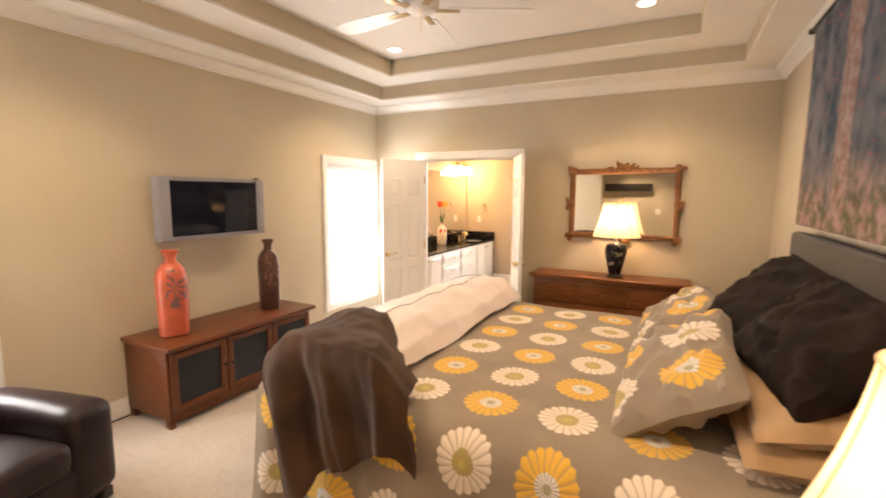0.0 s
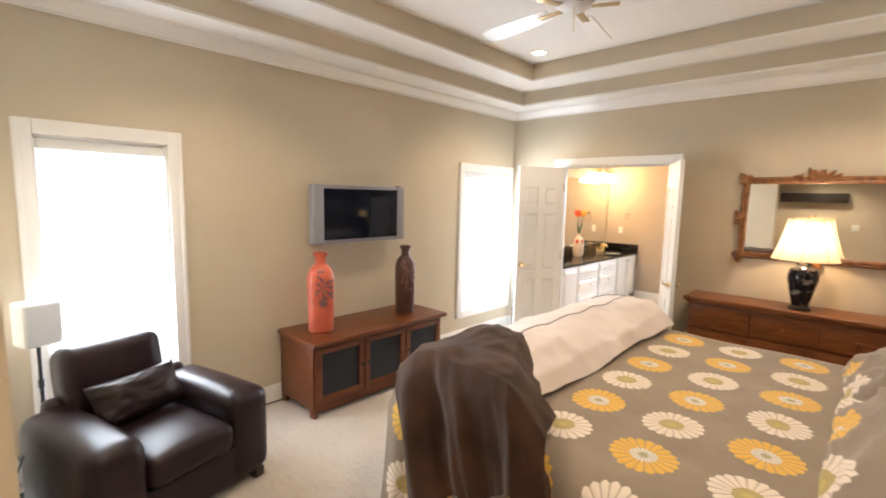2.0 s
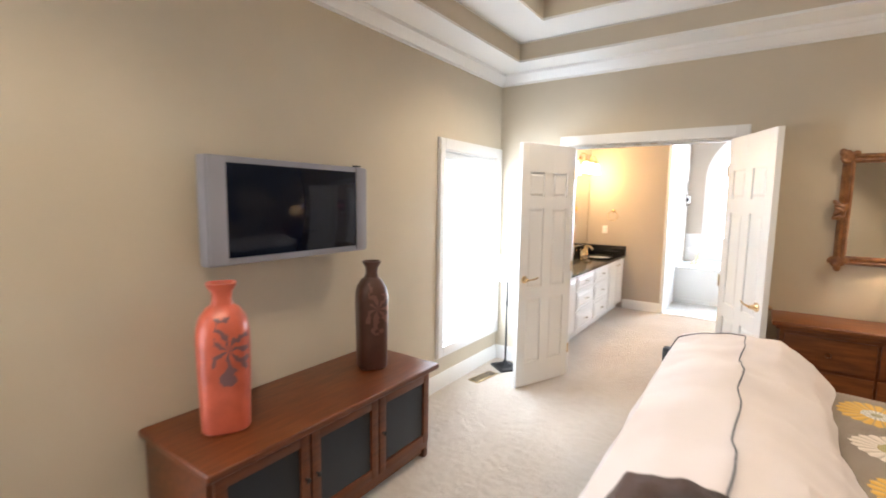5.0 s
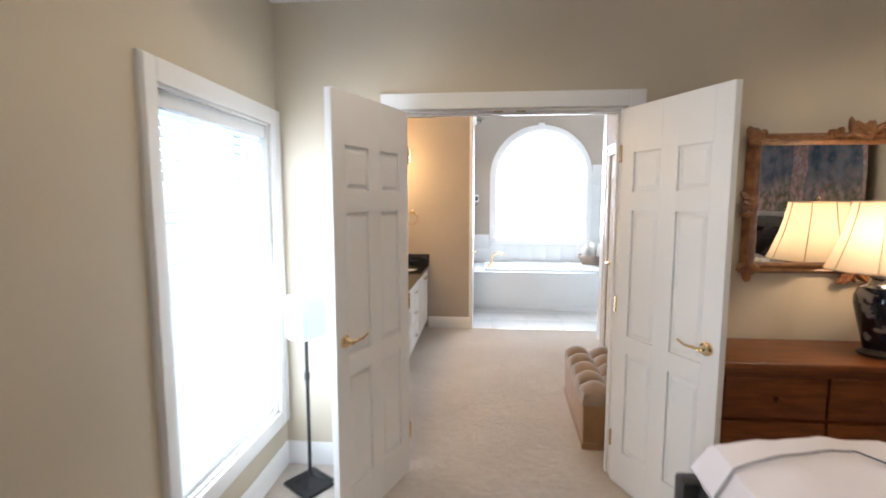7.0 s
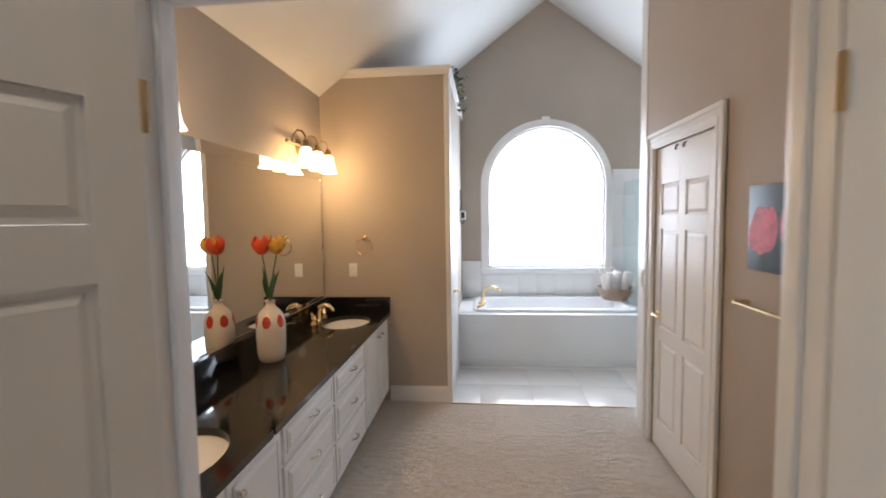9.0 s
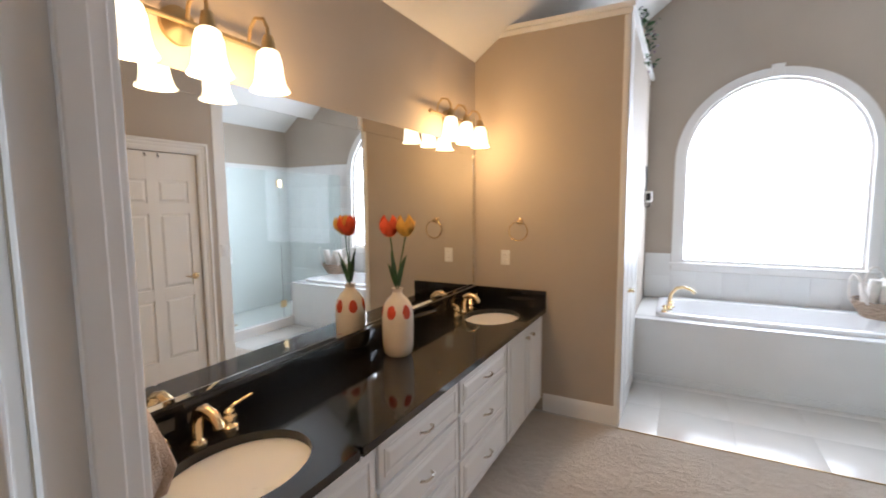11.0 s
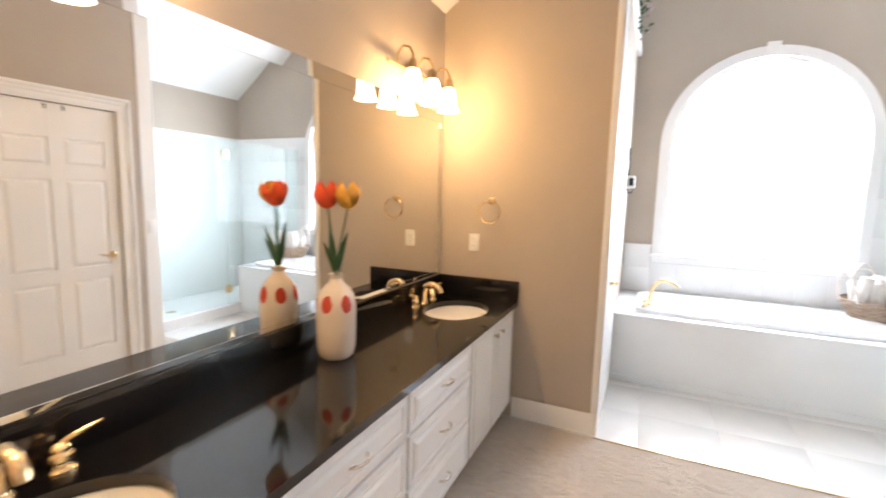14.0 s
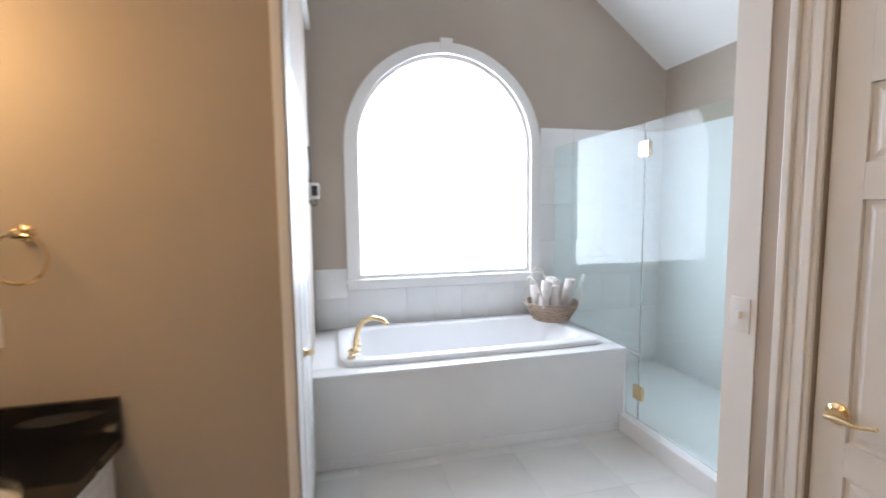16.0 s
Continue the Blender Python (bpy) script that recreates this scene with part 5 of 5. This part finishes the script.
def vanity_light(y, label):
    v = thing("vanity_light", label, "wall light", (XV, y, 2.16), group="vanity light bars")
    part("backplate", at_z(lathe([(0, 0), (0.062, 0), (0.06, 0.010), (0.045, 0.018), (0.02, 0.02), (0, 0.035)], 28), 0, 0, 0, 0, 0, 90), CHAIN, v)
    part("bar", tube([(0.05, -0.31, 0), (0.05, 0.31, 0)], 0.010, 10), CHAIN, v)
    part("bar_post", tube([(0.015, 0, 0), (0.05, 0, 0)], 0.010, 10), CHAIN, v)
    for s in (-1, 1):
        part("end_knob", at_z(lathe([(0, -0.018), (0.013, -0.006), (0.013, 0.006), (0, 0.018)], 12), 0.05, s * 0.31, 0, 0, 90), CHAIN, v)
    for k in (-1, 0, 1):
        yy = 0.23 * k
        arm = part("arm", tube([(0.05, yy, 0.0), (0.06, yy, 0.05), (0.09, yy, 0.085), (0.13, yy, 0.075), (0.15, yy, 0.04), (0.15, yy, -0.005)], 0.0065, 8), CHAIN, v)
        part("socket", at_z(lathe([(0, 0.028), (0.016, 0.024), (0.022, 0.0), (0.024, -0.026), (0, -0.027)], 16), 0.15, yy, -0.01), CHAIN, arm)
        b = lathe([(0.026, -0.025), (0.036, -0.035), (0.044, -0.065), (0.047, -0.105), (0.054, -0.140), (0.068, -0.165), (0.066, -0.166), (0.05, -0.138), (0.043, -0.10), (0.03, -0.045), (0.0, -0.04)], 24)
        g = part("bell_shade", at_z(b, 0.15, yy, -0.01), BELLGLASS, arm, "glowing white glass bell shade")
        g.visible_shadow = False


vanity_light(6.09, "brass three-light bar with glowing bell shades")
vanity_light(7.96, "brass three-light bar with glowing bell shades")

# poppy vase with tulips
fvz = thing("flower_vase", "white china vase with red poppies, holding tulips", "vase", (-3.505, 7.075, ZC), -30)
part("body", lathe([(0, 0), (0.060, 0.0), (0.072, 0.012), (0.080, 0.05), (0.083, 0.15), (0.082, 0.225), (0.074, 0.262), (0.052, 0.295), (0.030, 0.316), (0.025, 0.332), (0.030, 0.346), (0.032, 0.35), (0.024, 0.348), (0.018, 0.32), (0, 0.30)], 32), CHINA, fvz)
TIPS = ((-0.01, -0.032, 0.64, REDPETAL, "orange-red tulip bloom"), (0.025, 0.042, 0.64, YELLOWPETAL, "yellow tulip bloom"))
for x, y, z, m, lab in TIPS:
    st = part("stem", tube([(x * 0.1, y * 0.1, 0.34), (x * 0.3, y * 0.3, 0.46), (x * 0.8, y * 0.8, 0.58), (x, y, z - 0.01)], 0.0035, 6), LEAF, fvz)
    bl = bmesh.new()
    for k in range(6):
        a = 60 * k + (k % 2) * 8
        def petal(u, v, a=a, k=k):
            w = 0.026 * math.sin(math.pi * min(1, 0.12 + 0.88 * v) ** 0.85) + 0.001
            r = (0.008 + 0.034 * math.sin(v * 2.3)) * (1.0 if k % 2 else 0.86)
            s = (u - 0.5) * 2 * w
            return pose(0, 0, 0, 0, 0, a) @ Vector((r - 6 * s * s, s, 0.085 * v))
        me = bpy.data.meshes.new("tmp")
        pb = sheet(petal, 4, 6)
        pb.to_mesh(me)
        pb.free()
        bl.from_mesh(me)
        bpy.data.meshes.remove(me)
    part("bloom", moved(bl, pose(x, y, z - 0.02, 6, 8, 0) @ Matrix.Scale(1.25, 4)), m, st, lab)
for k, (a, h, l) in enumerate(((20, 0.17, 0.06), (110, 0.15, 0.05), (200, 0.19, 0.03), (300, 0.13, 0.07))):
    def blade(u, v, a=a, h=h, l=l):
        w = 0.018 * math.sin(math.pi * (0.1 + 0.9 * v))
        return pose(0, 0, 0, 0, 0, a) @ Vector((0.012 + l * v * v, (u - 0.5) * 2 * w, 0.36 + h * v - 3.0 * w * abs(u - 0.5) * 0.3))
    part("leaf", sheet(blade, 4, 8, 0.0012), LEAF, fvz)


def towel_ring(m, label):
    t = thing("towel_ring", label, "towel ring")
    t.matrix_world = m
    part("rose", moved(lathe([(0, 0), (0.026, 0), (0.025, 0.006), (0.014, 0.012), (0.011, 0.035), (0.014, 0.05), (0, 0.056)], 20), pose(0, 0, 0, 90, 0, 0)), BRASS, t)
    part("ring", tube([(0.072 * math.sin(math.tau * k / 32), -0.045, -0.072 + 0.072 * math.cos(math.tau * k / 32)) for k in range(33)], 0.0045, 8), BRASS, t)


towel_ring(pose(-3.30, YV, 1.445), "polished brass towel ring on the partition wall")
outlet(pose(-3.415, YV, 1.165), "white double outlet on the partition wall")

# towel hanging at the near end of the vanity
tb = thing("towel_bar", "brass towel bar on the wall beside the doorway", "towel bar", (-3.40, 5.53, 1.385))
part("bar", tube([(-0.20, 0.07, 0), (0.22, 0.07, 0)], 0.008, 10), BRASS, tb)
for x in (-0.19, 0.21):
    part("post", tube([(x, -0.01, 0), (x, 0.075, 0)], 0.011, 10), BRASS, tb)


def towel_fold(u, v):
    """A bulky towel drawn together over the bar and spreading below, with deep soft folds."""
    a = math.tau * u
    w = 0.07 + 0.17 * v ** 0.8 - 0.05 * max(0, v - 0.85) / 0.15
    dpt = 0.03 + 0.075 * v ** 0.7 - 0.03 * max(0, v - 0.85) / 0.15
    f = 1 + 0.34 * v * noise.noise(Vector((2.2 * math.cos(a), 2.2 * math.sin(a), v * 1.3)))
    f += 0.10 * v * noise.noise(Vector((5 * math.cos(a), 5 * math.sin(a), v * 2 + 7)))
    c, q = math.cos(a), math.sin(a)
    return Vector((-3.43 + 0.03 * v + w * f * c, 5.61 + 0.055 * v + dpt * f * q, 1.40 - 0.53 * v + 0.04 * v * c + 0.02 * noise.noise(Vector((c * 2, q * 2, 1))) * v))


HT = sheet(towel_fold, 64, 34)
bmesh.ops.remove_doubles(HT, verts=HT.verts, dist=0.0005)
bmesh.ops.holes_fill(HT, edges=[e for e in HT.edges if e.is_boundary], sides=0)
tagged(part("hand_towel", HT, TOWEL), "pale tan hand towel bunched over a bar", "towel")

# ottoman
ot = thing("ottoman", "tufted taupe velvet ottoman bench with a tan skirt", "ottoman", (-1.50, 6.10, 0), -3)
part("skirt", box(-0.275, -0.445, 0.03, 0.275, 0.445, 0.30, 0.02, None, 3), TUFTSIDE, ot, "tan velvet skirt")
part("fringe", box(-0.28, -0.45, 0.0, 0.28, 0.45, 0.045, 0.008), TUFTSIDE, ot)


def tufted(u, v):
    x, y = -0.285 + 0.57 * u, -0.455 + 0.91 * v
    e = min(u, 1 - u, (v) * 1.6, (1 - v) * 1.6)
    puff = abs(math.sin(math.pi * 3 * u)) ** 0.55 * abs(math.sin(math.pi * 5 * v)) ** 0.55
    return Vector((x, y, 0.30 + 0.045 + 0.075 * puff if e > 0.001 else 0.29))


part("seat", sheet(tufted, 48, 80, 0.0), TUFT, ot, "tufted taupe velvet seat")
part("seat_core", box(-0.282, -0.452, 0.285, 0.282, 0.452, 0.335, 0.02), TUFT, ot)
for i in range(4):
    for j in range(1, 5):
        if 0 < i < 3:
            part("button", at_z(lathe([(0, 0), (0.011, 0), (0.009, 0.006), (0, 0.008)], 10), -0.285 + 0.19 * i, -0.455 + 0.182 * j, 0.345), TUFT, ot)

# tub and deck
YT, ZT = 9.44, 0.56
dk = thing("tub_deck", "white tiled tub surround and skirt", "tub deck")
b = bmesh.new()
TX0, TX1, TY0, TY1 = -2.40, -0.62, 9.54, 10.38
box(XP + 0.001, YT, 0, -0.53, YT + 0.02, ZT - 0.021, 0, b), box(XP + 0.001, YT + 0.02, 0, TX0 + 0.05, YB - 0.001, ZT - 0.021, 0, b)
part("skirt", b, WALLTILE, dk, smooth=False)
b = bmesh.new()
box(XP + 0.001, YT - 0.012, ZT - 0.02, -0.525, TY0 + 0.03, ZT, 0.005, b), box(XP + 0.001, TY0 + 0.03, ZT - 0.02, TX0 + 0.03, YB - 0.002, ZT, 0.003, b)
box(TX1 - 0.03, TY0 + 0.03, ZT - 0.02, -0.525, YB - 0.002, ZT, 0.003, b), box(TX0 + 0.03, TY1 - 0.03, ZT - 0.02, TX1 - 0.03, YB - 0.002, ZT, 0.003, b)
part("deck_top", b, WALLTILE, dk)
part("toe_moulding", box(XP + 0.001, YT - 0.016, 0, -0.53, YT - 0.001, 0.055, 0.005), WALLTILE, dk)
part("end_wall", box(-0.575, YT + 0.021, 0, -0.53, YB - 0.001, ZT - 0.021), WALLTILE, dk, smooth=False)
tub = thing("bathtub", "white acrylic drop-in bathtub", "bathtub", (0, 0, 0))
bb = bmesh.new()
cx, cy, hx, hy = (TX0 + TX1) / 2, (TY0 + TY1) / 2, (TX1 - TX0) / 2, (TY1 - TY0) / 2
levels = [(1.0, 1.0, 0.001, 14), (1.0, 1.0, 0.028, 14), (0.985, 0.97, 0.036, 14), (0.92, 0.84, 0.034, 8), (0.905, 0.81, 0.022, 7), (0.88, 0.77, -0.10, 6), (0.82, 0.68, -0.33, 5), (0.74, 0.56, -0.38, 4), (0.3, 0.2, -0.385, 3)]
rings = []
for fx, fy, z, p in levels:
    ring = []
    for k in range(64):
        t = math.tau * k / 64
        c, s = math.cos(t), math.sin(t)
        f = (abs(c) ** p + abs(s) ** p) ** (-1 / p)
        ring.append(bb.verts.new((cx + hx * fx * f * c, cy + hy * fy * f * s, ZT + z)))
    rings.append(ring)
for p, q in zip(rings, rings[1:]):
    for k in range(64):
        bb.faces.new((p[k], p[(k + 1) % 64], q[(k + 1) % 64], q[k]))
bb.faces.new(rings[-1])
part("basin", bb, ACRYLIC, tub)
part("overflow", at_z(lathe([(0, 0), (0.035, 0), (0.033, 0.008), (0, 0.01)], 20), TX0 + 0.125, cy, ZT - 0.08, 0, 0, 80), BRASS, tub)
tf = thing("tub_faucet", "brass arched tub filler on the deck", "faucet", (-2.30, 9.72, ZT + 0.036), -12)
part("spout_base", lathe([(0, 0), (0.032, 0), (0.03, 0.01), (0.02, 0.02), (0, 0.022)], 20), BRASS, tf)
part("spout", tube([(0, 0, 0.01), (0.005, 0, 0.08), (0.02, 0, 0.15), (0.06, 0, 0.205), (0.12, 0, 0.222), (0.18, 0, 0.205), (0.21, 0, 0.175)], 0.017, 14, None, 0.8), BRASS, tf)
for s in (-1, 1):
    part("valve", at_z(lathe([(0, 0), (0.026, 0), (0.024, 0.01), (0.015, 0.02), (0.022, 0.045), (0.012, 0.06), (0, 0.062)], 16), -0.005, s * 0.115, 0), BRASS, tf)

# towel basket
bk = thing("towel_basket", "wicker basket with hoop handles full of rolled towels", "basket", (-0.70, 10.16, ZT + 0.037))
for z in range(9):
    r = 0.14 + 0.0095 * z
    part("weave", tube([(r * math.cos(math.tau * k / 28) + 0.003 * (-1) ** (k + z), r * math.sin(math.tau * k / 28), 0.012 + 0.016 * z + 0.003 * (-1) ** (k + z)) for k in range(29)], 0.0095, 6), WICKER, bk)
part("floor", lathe([(0, 0.0), (0.14, 0.0), (0.14, 0.012), (0, 0.012)], 24), WICKER, bk)
for a, w in ((90, 0.27), (205, 0.24), (335, 0.24)):
    part("handle", moved(tube([(0.205 + 0.05 * math.sin(math.pi * k / 16), 0.085 * math.cos(math.pi * k / 16), 0.13 + w * math.sin(math.pi * k / 16)) for k in range(17)], 0.009, 8), pose(0, 0, 0, 0, 0, a)), WHITETOWEL, bk, "pale hoop handle")
for x, y, t in ((-0.085, -0.06, 7), (-0.01, -0.085, -5), (0.07, -0.06, 9), (0.09, 0.03, -7), (-0.07, 0.04, -8), (0.01, 0.0, 4), (0.02, 0.08, 6)):
    b = lathe([(0, 0), (0.036, 0.002), (0.042, 0.02), (0.042, 0.20), (0.038, 0.215), (0.026, 0.212), (0.022, 0.204), (0.012, 0.214), (0, 0.212)], 18)
    ob = part("rolled_towel", b, WHITETOWEL)
    ob.matrix_world = pose(-0.70 + x * 1.25, 10.16 + y * 1.25, ZT + 0.13 + 0.004 * t, t, t * 0.7, 0)
    tagged(ob, "rolled white towel standing in the basket", "towel", "rolled towels")

# wall tiles round the tub, and the shower
def tiled(name, label, x0, x1, z0, z1, size, gap=0.0016):
    w = thing(name, label, "tile", (0, 0, 0), kind="structure")
    nx, nz = max(1, round((x1 - x0) / size)), max(1, round((z1 - z0) / size))
    sx, sz = (x1 - x0) / nx, (z1 - z0) / nz
    first = None
    for i in range(nx):
        for j in range(nz):
            if first is None:
                first = part("tile", box(0, 0, 0, sx - gap, 0.009, sz - gap, 0.0008), WALLTILE, w)
                t = first
            else:
                t = new("tile", first.data)
                t.parent = w
            t.location = (x0 + i * sx, YB - 0.011, z0 + j * sz)
    return w



tiled("trim_tile_left", "white wall tiles beside the arched window", XP + 0.006, AX - AR - 0.088, ZT + 0.002, 1.04, 0.235)
tiled("trim_tile_below", "white wall tiles under the arched window", AX - AR - 0.084, AX + AR + 0.084, ZT + 0.002, AZ0 - 0.088, 0.24)
tiled("trim_tile_right", "white wall tiles up to shower height", AX + AR + 0.09, XS - 0.002, ZT + 0.002, 2.185, 0.30)
structure("trim_tile_bed", box(XP + 0.004, YB - 0.004, ZT + 0.001, XS - 0.001, YB - 0.0005, 0.86), WALLTILE, "white grout bed behind wall tiles", "tile")
structure("trim_tile_bed_high", box(AX + AR + 0.088, YB - 0.004, 0.862, XS - 0.001, YB - 0.0005, 2.183), WALLTILE, "white grout bed behind wall tiles", "tile")
structure("trim_tile_east", box(XS - 0.012, 8.13, 0.02, XS - 0.001, YB - 0.012, 2.185), WALLTILE, "white tiled shower wall", "tile")
structure("trim_tile_south", box(-0.49, 8.121, 0.02, XS - 0.013, 8.132, 2.185), WALLTILE, "white tiled shower wall", "tile")
structure("trim_tile_north", box(-0.529, YB - 0.012, 0.0, XS - 0.013, YB - 0.001, ZT), WALLTILE, "white tiled shower wall", "tile")
structure("floor_shower", box(-0.47, 8.133, -0.005, XS - 0.013, YB - 0.013, 0.025), WALLTILE, "white shower pan", "floor")
structure("trim_shower_curb", box(-0.575, 8.121, -0.005, -0.471, YT - 0.017, 0.115, 0.01), WALLTILE, "white shower curb", "trim")
dn = thing("shower_drain", "round steel shower drain", "drain", (0.02, 8.95, 0.0255))
part("cover", lathe([(0, 0.004), (0.05, 0.004), (0.055, 0.0), (0, 0.0)], 24), CHAIN, dn)
for k in range(5):
    part("slot", box(-0.03, -0.032 + 0.014 * k, 0.0042, 0.03, -0.026 + 0.014 * k, 0.0048), BLACKPLASTIC, dn, smooth=False)
sh = thing("shower_enclosure", "frameless clear glass shower panel and hinged door", "shower", (-0.522, 0, 0))
part("fixed_panel", box(-0.004, 9.30, ZT + 0.002, 0.004, YB - 0.014, 2.02, 0.001), GLASS, sh, "clear fixed glass panel", False).visible_shadow = False
part("low_panel", box(-0.004, 9.30, 0.118, 0.004, YT - 0.018, ZT - 0.022, 0.001), GLASS, sh, "clear fixed glass strip", False).visible_shadow = False
gd = part("door", box(-0.004, 8.16, 0.125, 0.004, 9.295, 2.02, 0.001), GLASS, sh, "clear glass door", False)
gd.visible_shadow = False
part("handle", tube([(-0.006, 8.52, 0.92), (-0.05, 8.52, 0.93), (-0.05, 8.52, 1.11), (-0.006, 8.52, 1.12)], 0.010, 10), CHROME, gd)
for z in (0.30, 1.86):
    part("hinge", box(-0.014, 9.255, z - 0.045, 0.014, 9.34, z + 0.045, 0.004), BRASS, sh, "brass glass hinge")
cad = thing("shower_rack", "wire soap rack on the shower wall", "rack", (-0.12, YB - 0.014, 1.02))
for z in (0.0, 0.05):
    part("wire", tube([(-0.13, 0, z), (-0.13, -0.10, z), (0.13, -0.10, z), (0.13, 0, z)], 0.004, 6), CHROME, cad)
part("hoop", tube([(-0.10 + 0.0 * k, -0.05, 0.05 + 0.0) if k == 0 else (-0.10 + 0.2 * k / 10, -0.05, 0.05 + 0.08 * math.sin(math.pi * k / 10)) for k in range(11)], 0.004, 6), CHROME, cad)
part("tray", box(-0.128, -0.098, -0.004, 0.128, 0, 0.0, 0.001), CHROME, cad)

# small things by the tub and on the ledge
ph = thing("wall_thermometer", "small white and black wall unit with a hanging cord", "wall unit", (XP, 10.14, 1.64))
part("case", box(0.0, -0.04, -0.06, 0.07, 0.04, 0.05, 0.008), WHITEPLASTIC, ph)
part("face", box(0.02, -0.0445, -0.04, 0.06, -0.0405, 0.03, 0.002), BLACKPLASTIC, ph)
part("cord", tube([(0.01, 0.0, 0.05), (0.016, 0.01, 0.16), (0.008, 0.0, 0.30)], 0.007, 8), BLACKPLASTIC, ph)
part("loop", tube([(0.05, 0, -0.06), (0.05, -0.02, -0.10), (0.02, -0.02, -0.11), (0.006, 0, -0.07)], 0.005, 8), BLACKPLASTIC, ph)
random.seed(5)
vp = thing("ledge_plant", "trailing plant with dark green leaves and purple blossoms", "plant", (-2.60, 9.25, 2.876))
part("pot", lathe([(0, 0), (0.05, 0), (0.065, 0.09), (0.06, 0.095), (0, 0.085)], 18), WICKER, vp)
lv, fl = bmesh.new(), bmesh.new()
for k in range(170):
    a, r = random.uniform(-1.9, 1.9), random.uniform(0.03, 0.17)
    p = Vector((r * math.cos(a), r * math.sin(a) * 1.3, random.uniform(-0.22, 0.16) if r * math.cos(a) > 0.075 else random.uniform(0.07, 0.20)))
    t = pose(*p, random.uniform(-60, 60), random.uniform(-60, 60), random.uniform(0, 360))
    b, s = (fl, 0.018) if k % 5 == 0 else (lv, 0.026)
    b.faces.new([b.verts.new(t @ Vector(q)) for q in ((0, -s, 0), (s * 0.45, 0, 0.006), (0, s, 0), (-s * 0.45, 0, 0.006))])
part("foliage", lv, LEAF, vp), part("blossoms", fl, PURPLE, vp, "purple blossoms")
sw = thing("light_switch", "white light switch plate on the wall end", "switch", (XC - 0.004, 8.055, 1.14), -90)
part("plate", box(-0.036, -0.006, -0.058, 0.036, 0, 0.058, 0.003), WHITEPLASTIC, sw)
part("toggle", box(-0.006, -0.014, -0.012, 0.006, -0.0061, 0.012, 0.002), TRIM, sw)
bxd = thing("toilet_room_door", "white door panel edge beside the tub", "door", (XP + 0.015, 8.66, 0.01), 90, kind="structure")
panelled(0.72, 2.03, 0.012, [0.60, 0.72, 0.20], 2, 0.09, 0.18, 0.09, bxd, TRIM)
part("knob", at_z(lathe([(0, 0), (0.02, 0), (0.01, 0.02), (0.02, 0.035), (0, 0.045)], 14), 0.06, -0.001, 0.92, 0, 90), BRASS, bxd)

# what the vanity mirror shows of the opposite wall
art = thing("wall_print", "black print of two pink tulips", "picture", (XC, 6.46, 1.55), -90)
part("board", box(-0.22, -0.018, -0.18, 0.22, 0, 0.18, 0.003), DARKART, art)
for x, lean in ((-0.115, 0.012), (0.09, -0.02)):
    for k in (-1, 1, 0):
        b = bmesh.new()
        out = []
        for j in range(20):
            a = math.tau * j / 20
            h = math.sin(a)
            out.append((x + k * 0.042 + (0.052 - 0.012 * h) * math.cos(a) + lean * h, -0.0185 - 0.0008 * (k == 0), -0.005 + (0.105 - 0.012 * abs(k)) * h * (1.0 if h < 0 else 0.9 + 0.12 * abs(k))))
        b.faces.new([b.verts.new(q) for q in out])
        part("tulip_petal", b, PINKART, art, "pink printed petal", False)
    part("tulip_stem", box(x - 0.006, -0.0188, -0.178, x + 0.006, -0.0182, -0.10), LEAF, art, "dark green printed stem", False)
rb = thing("towel_rail", "brass towel rail under the print", "towel rail", (XC, 6.40, 1.22), -90)
part("rail", tube([(-0.30, -0.06, 0), (0.30, -0.06, 0)], 0.008, 10), BRASS, rb)
for x in (-0.29, 0.29):
    part("post", tube([(x, 0.0, 0), (x, -0.065, 0)], 0.012, 10), BRASS, rb)

# floor tiles
flt = thing("floor_tiles", "large pale square floor tiles beside the tub", "floor", (0, 0, -0.006), kind="structure")
for j, depth in enumerate((0.463, 0.463, 0.106)):
    first = None
    for i in range(5):
        if first is None:
            t = first = part("tile", box(0, 0, 0, 0.463, depth, 0.008, 0.0012), TILE, flt)
        else:
            t = new("tile", first.data)
            t.parent = flt
        t.location = (-2.778 + 0.465 * i, 8.402 + 0.465 * j, 0)
structure("trim_threshold", box(XP, 8.392, -0.005, XC, 8.402, 0.006, 0.002), CHAIN, "thin metal carpet edge strip", "trim")
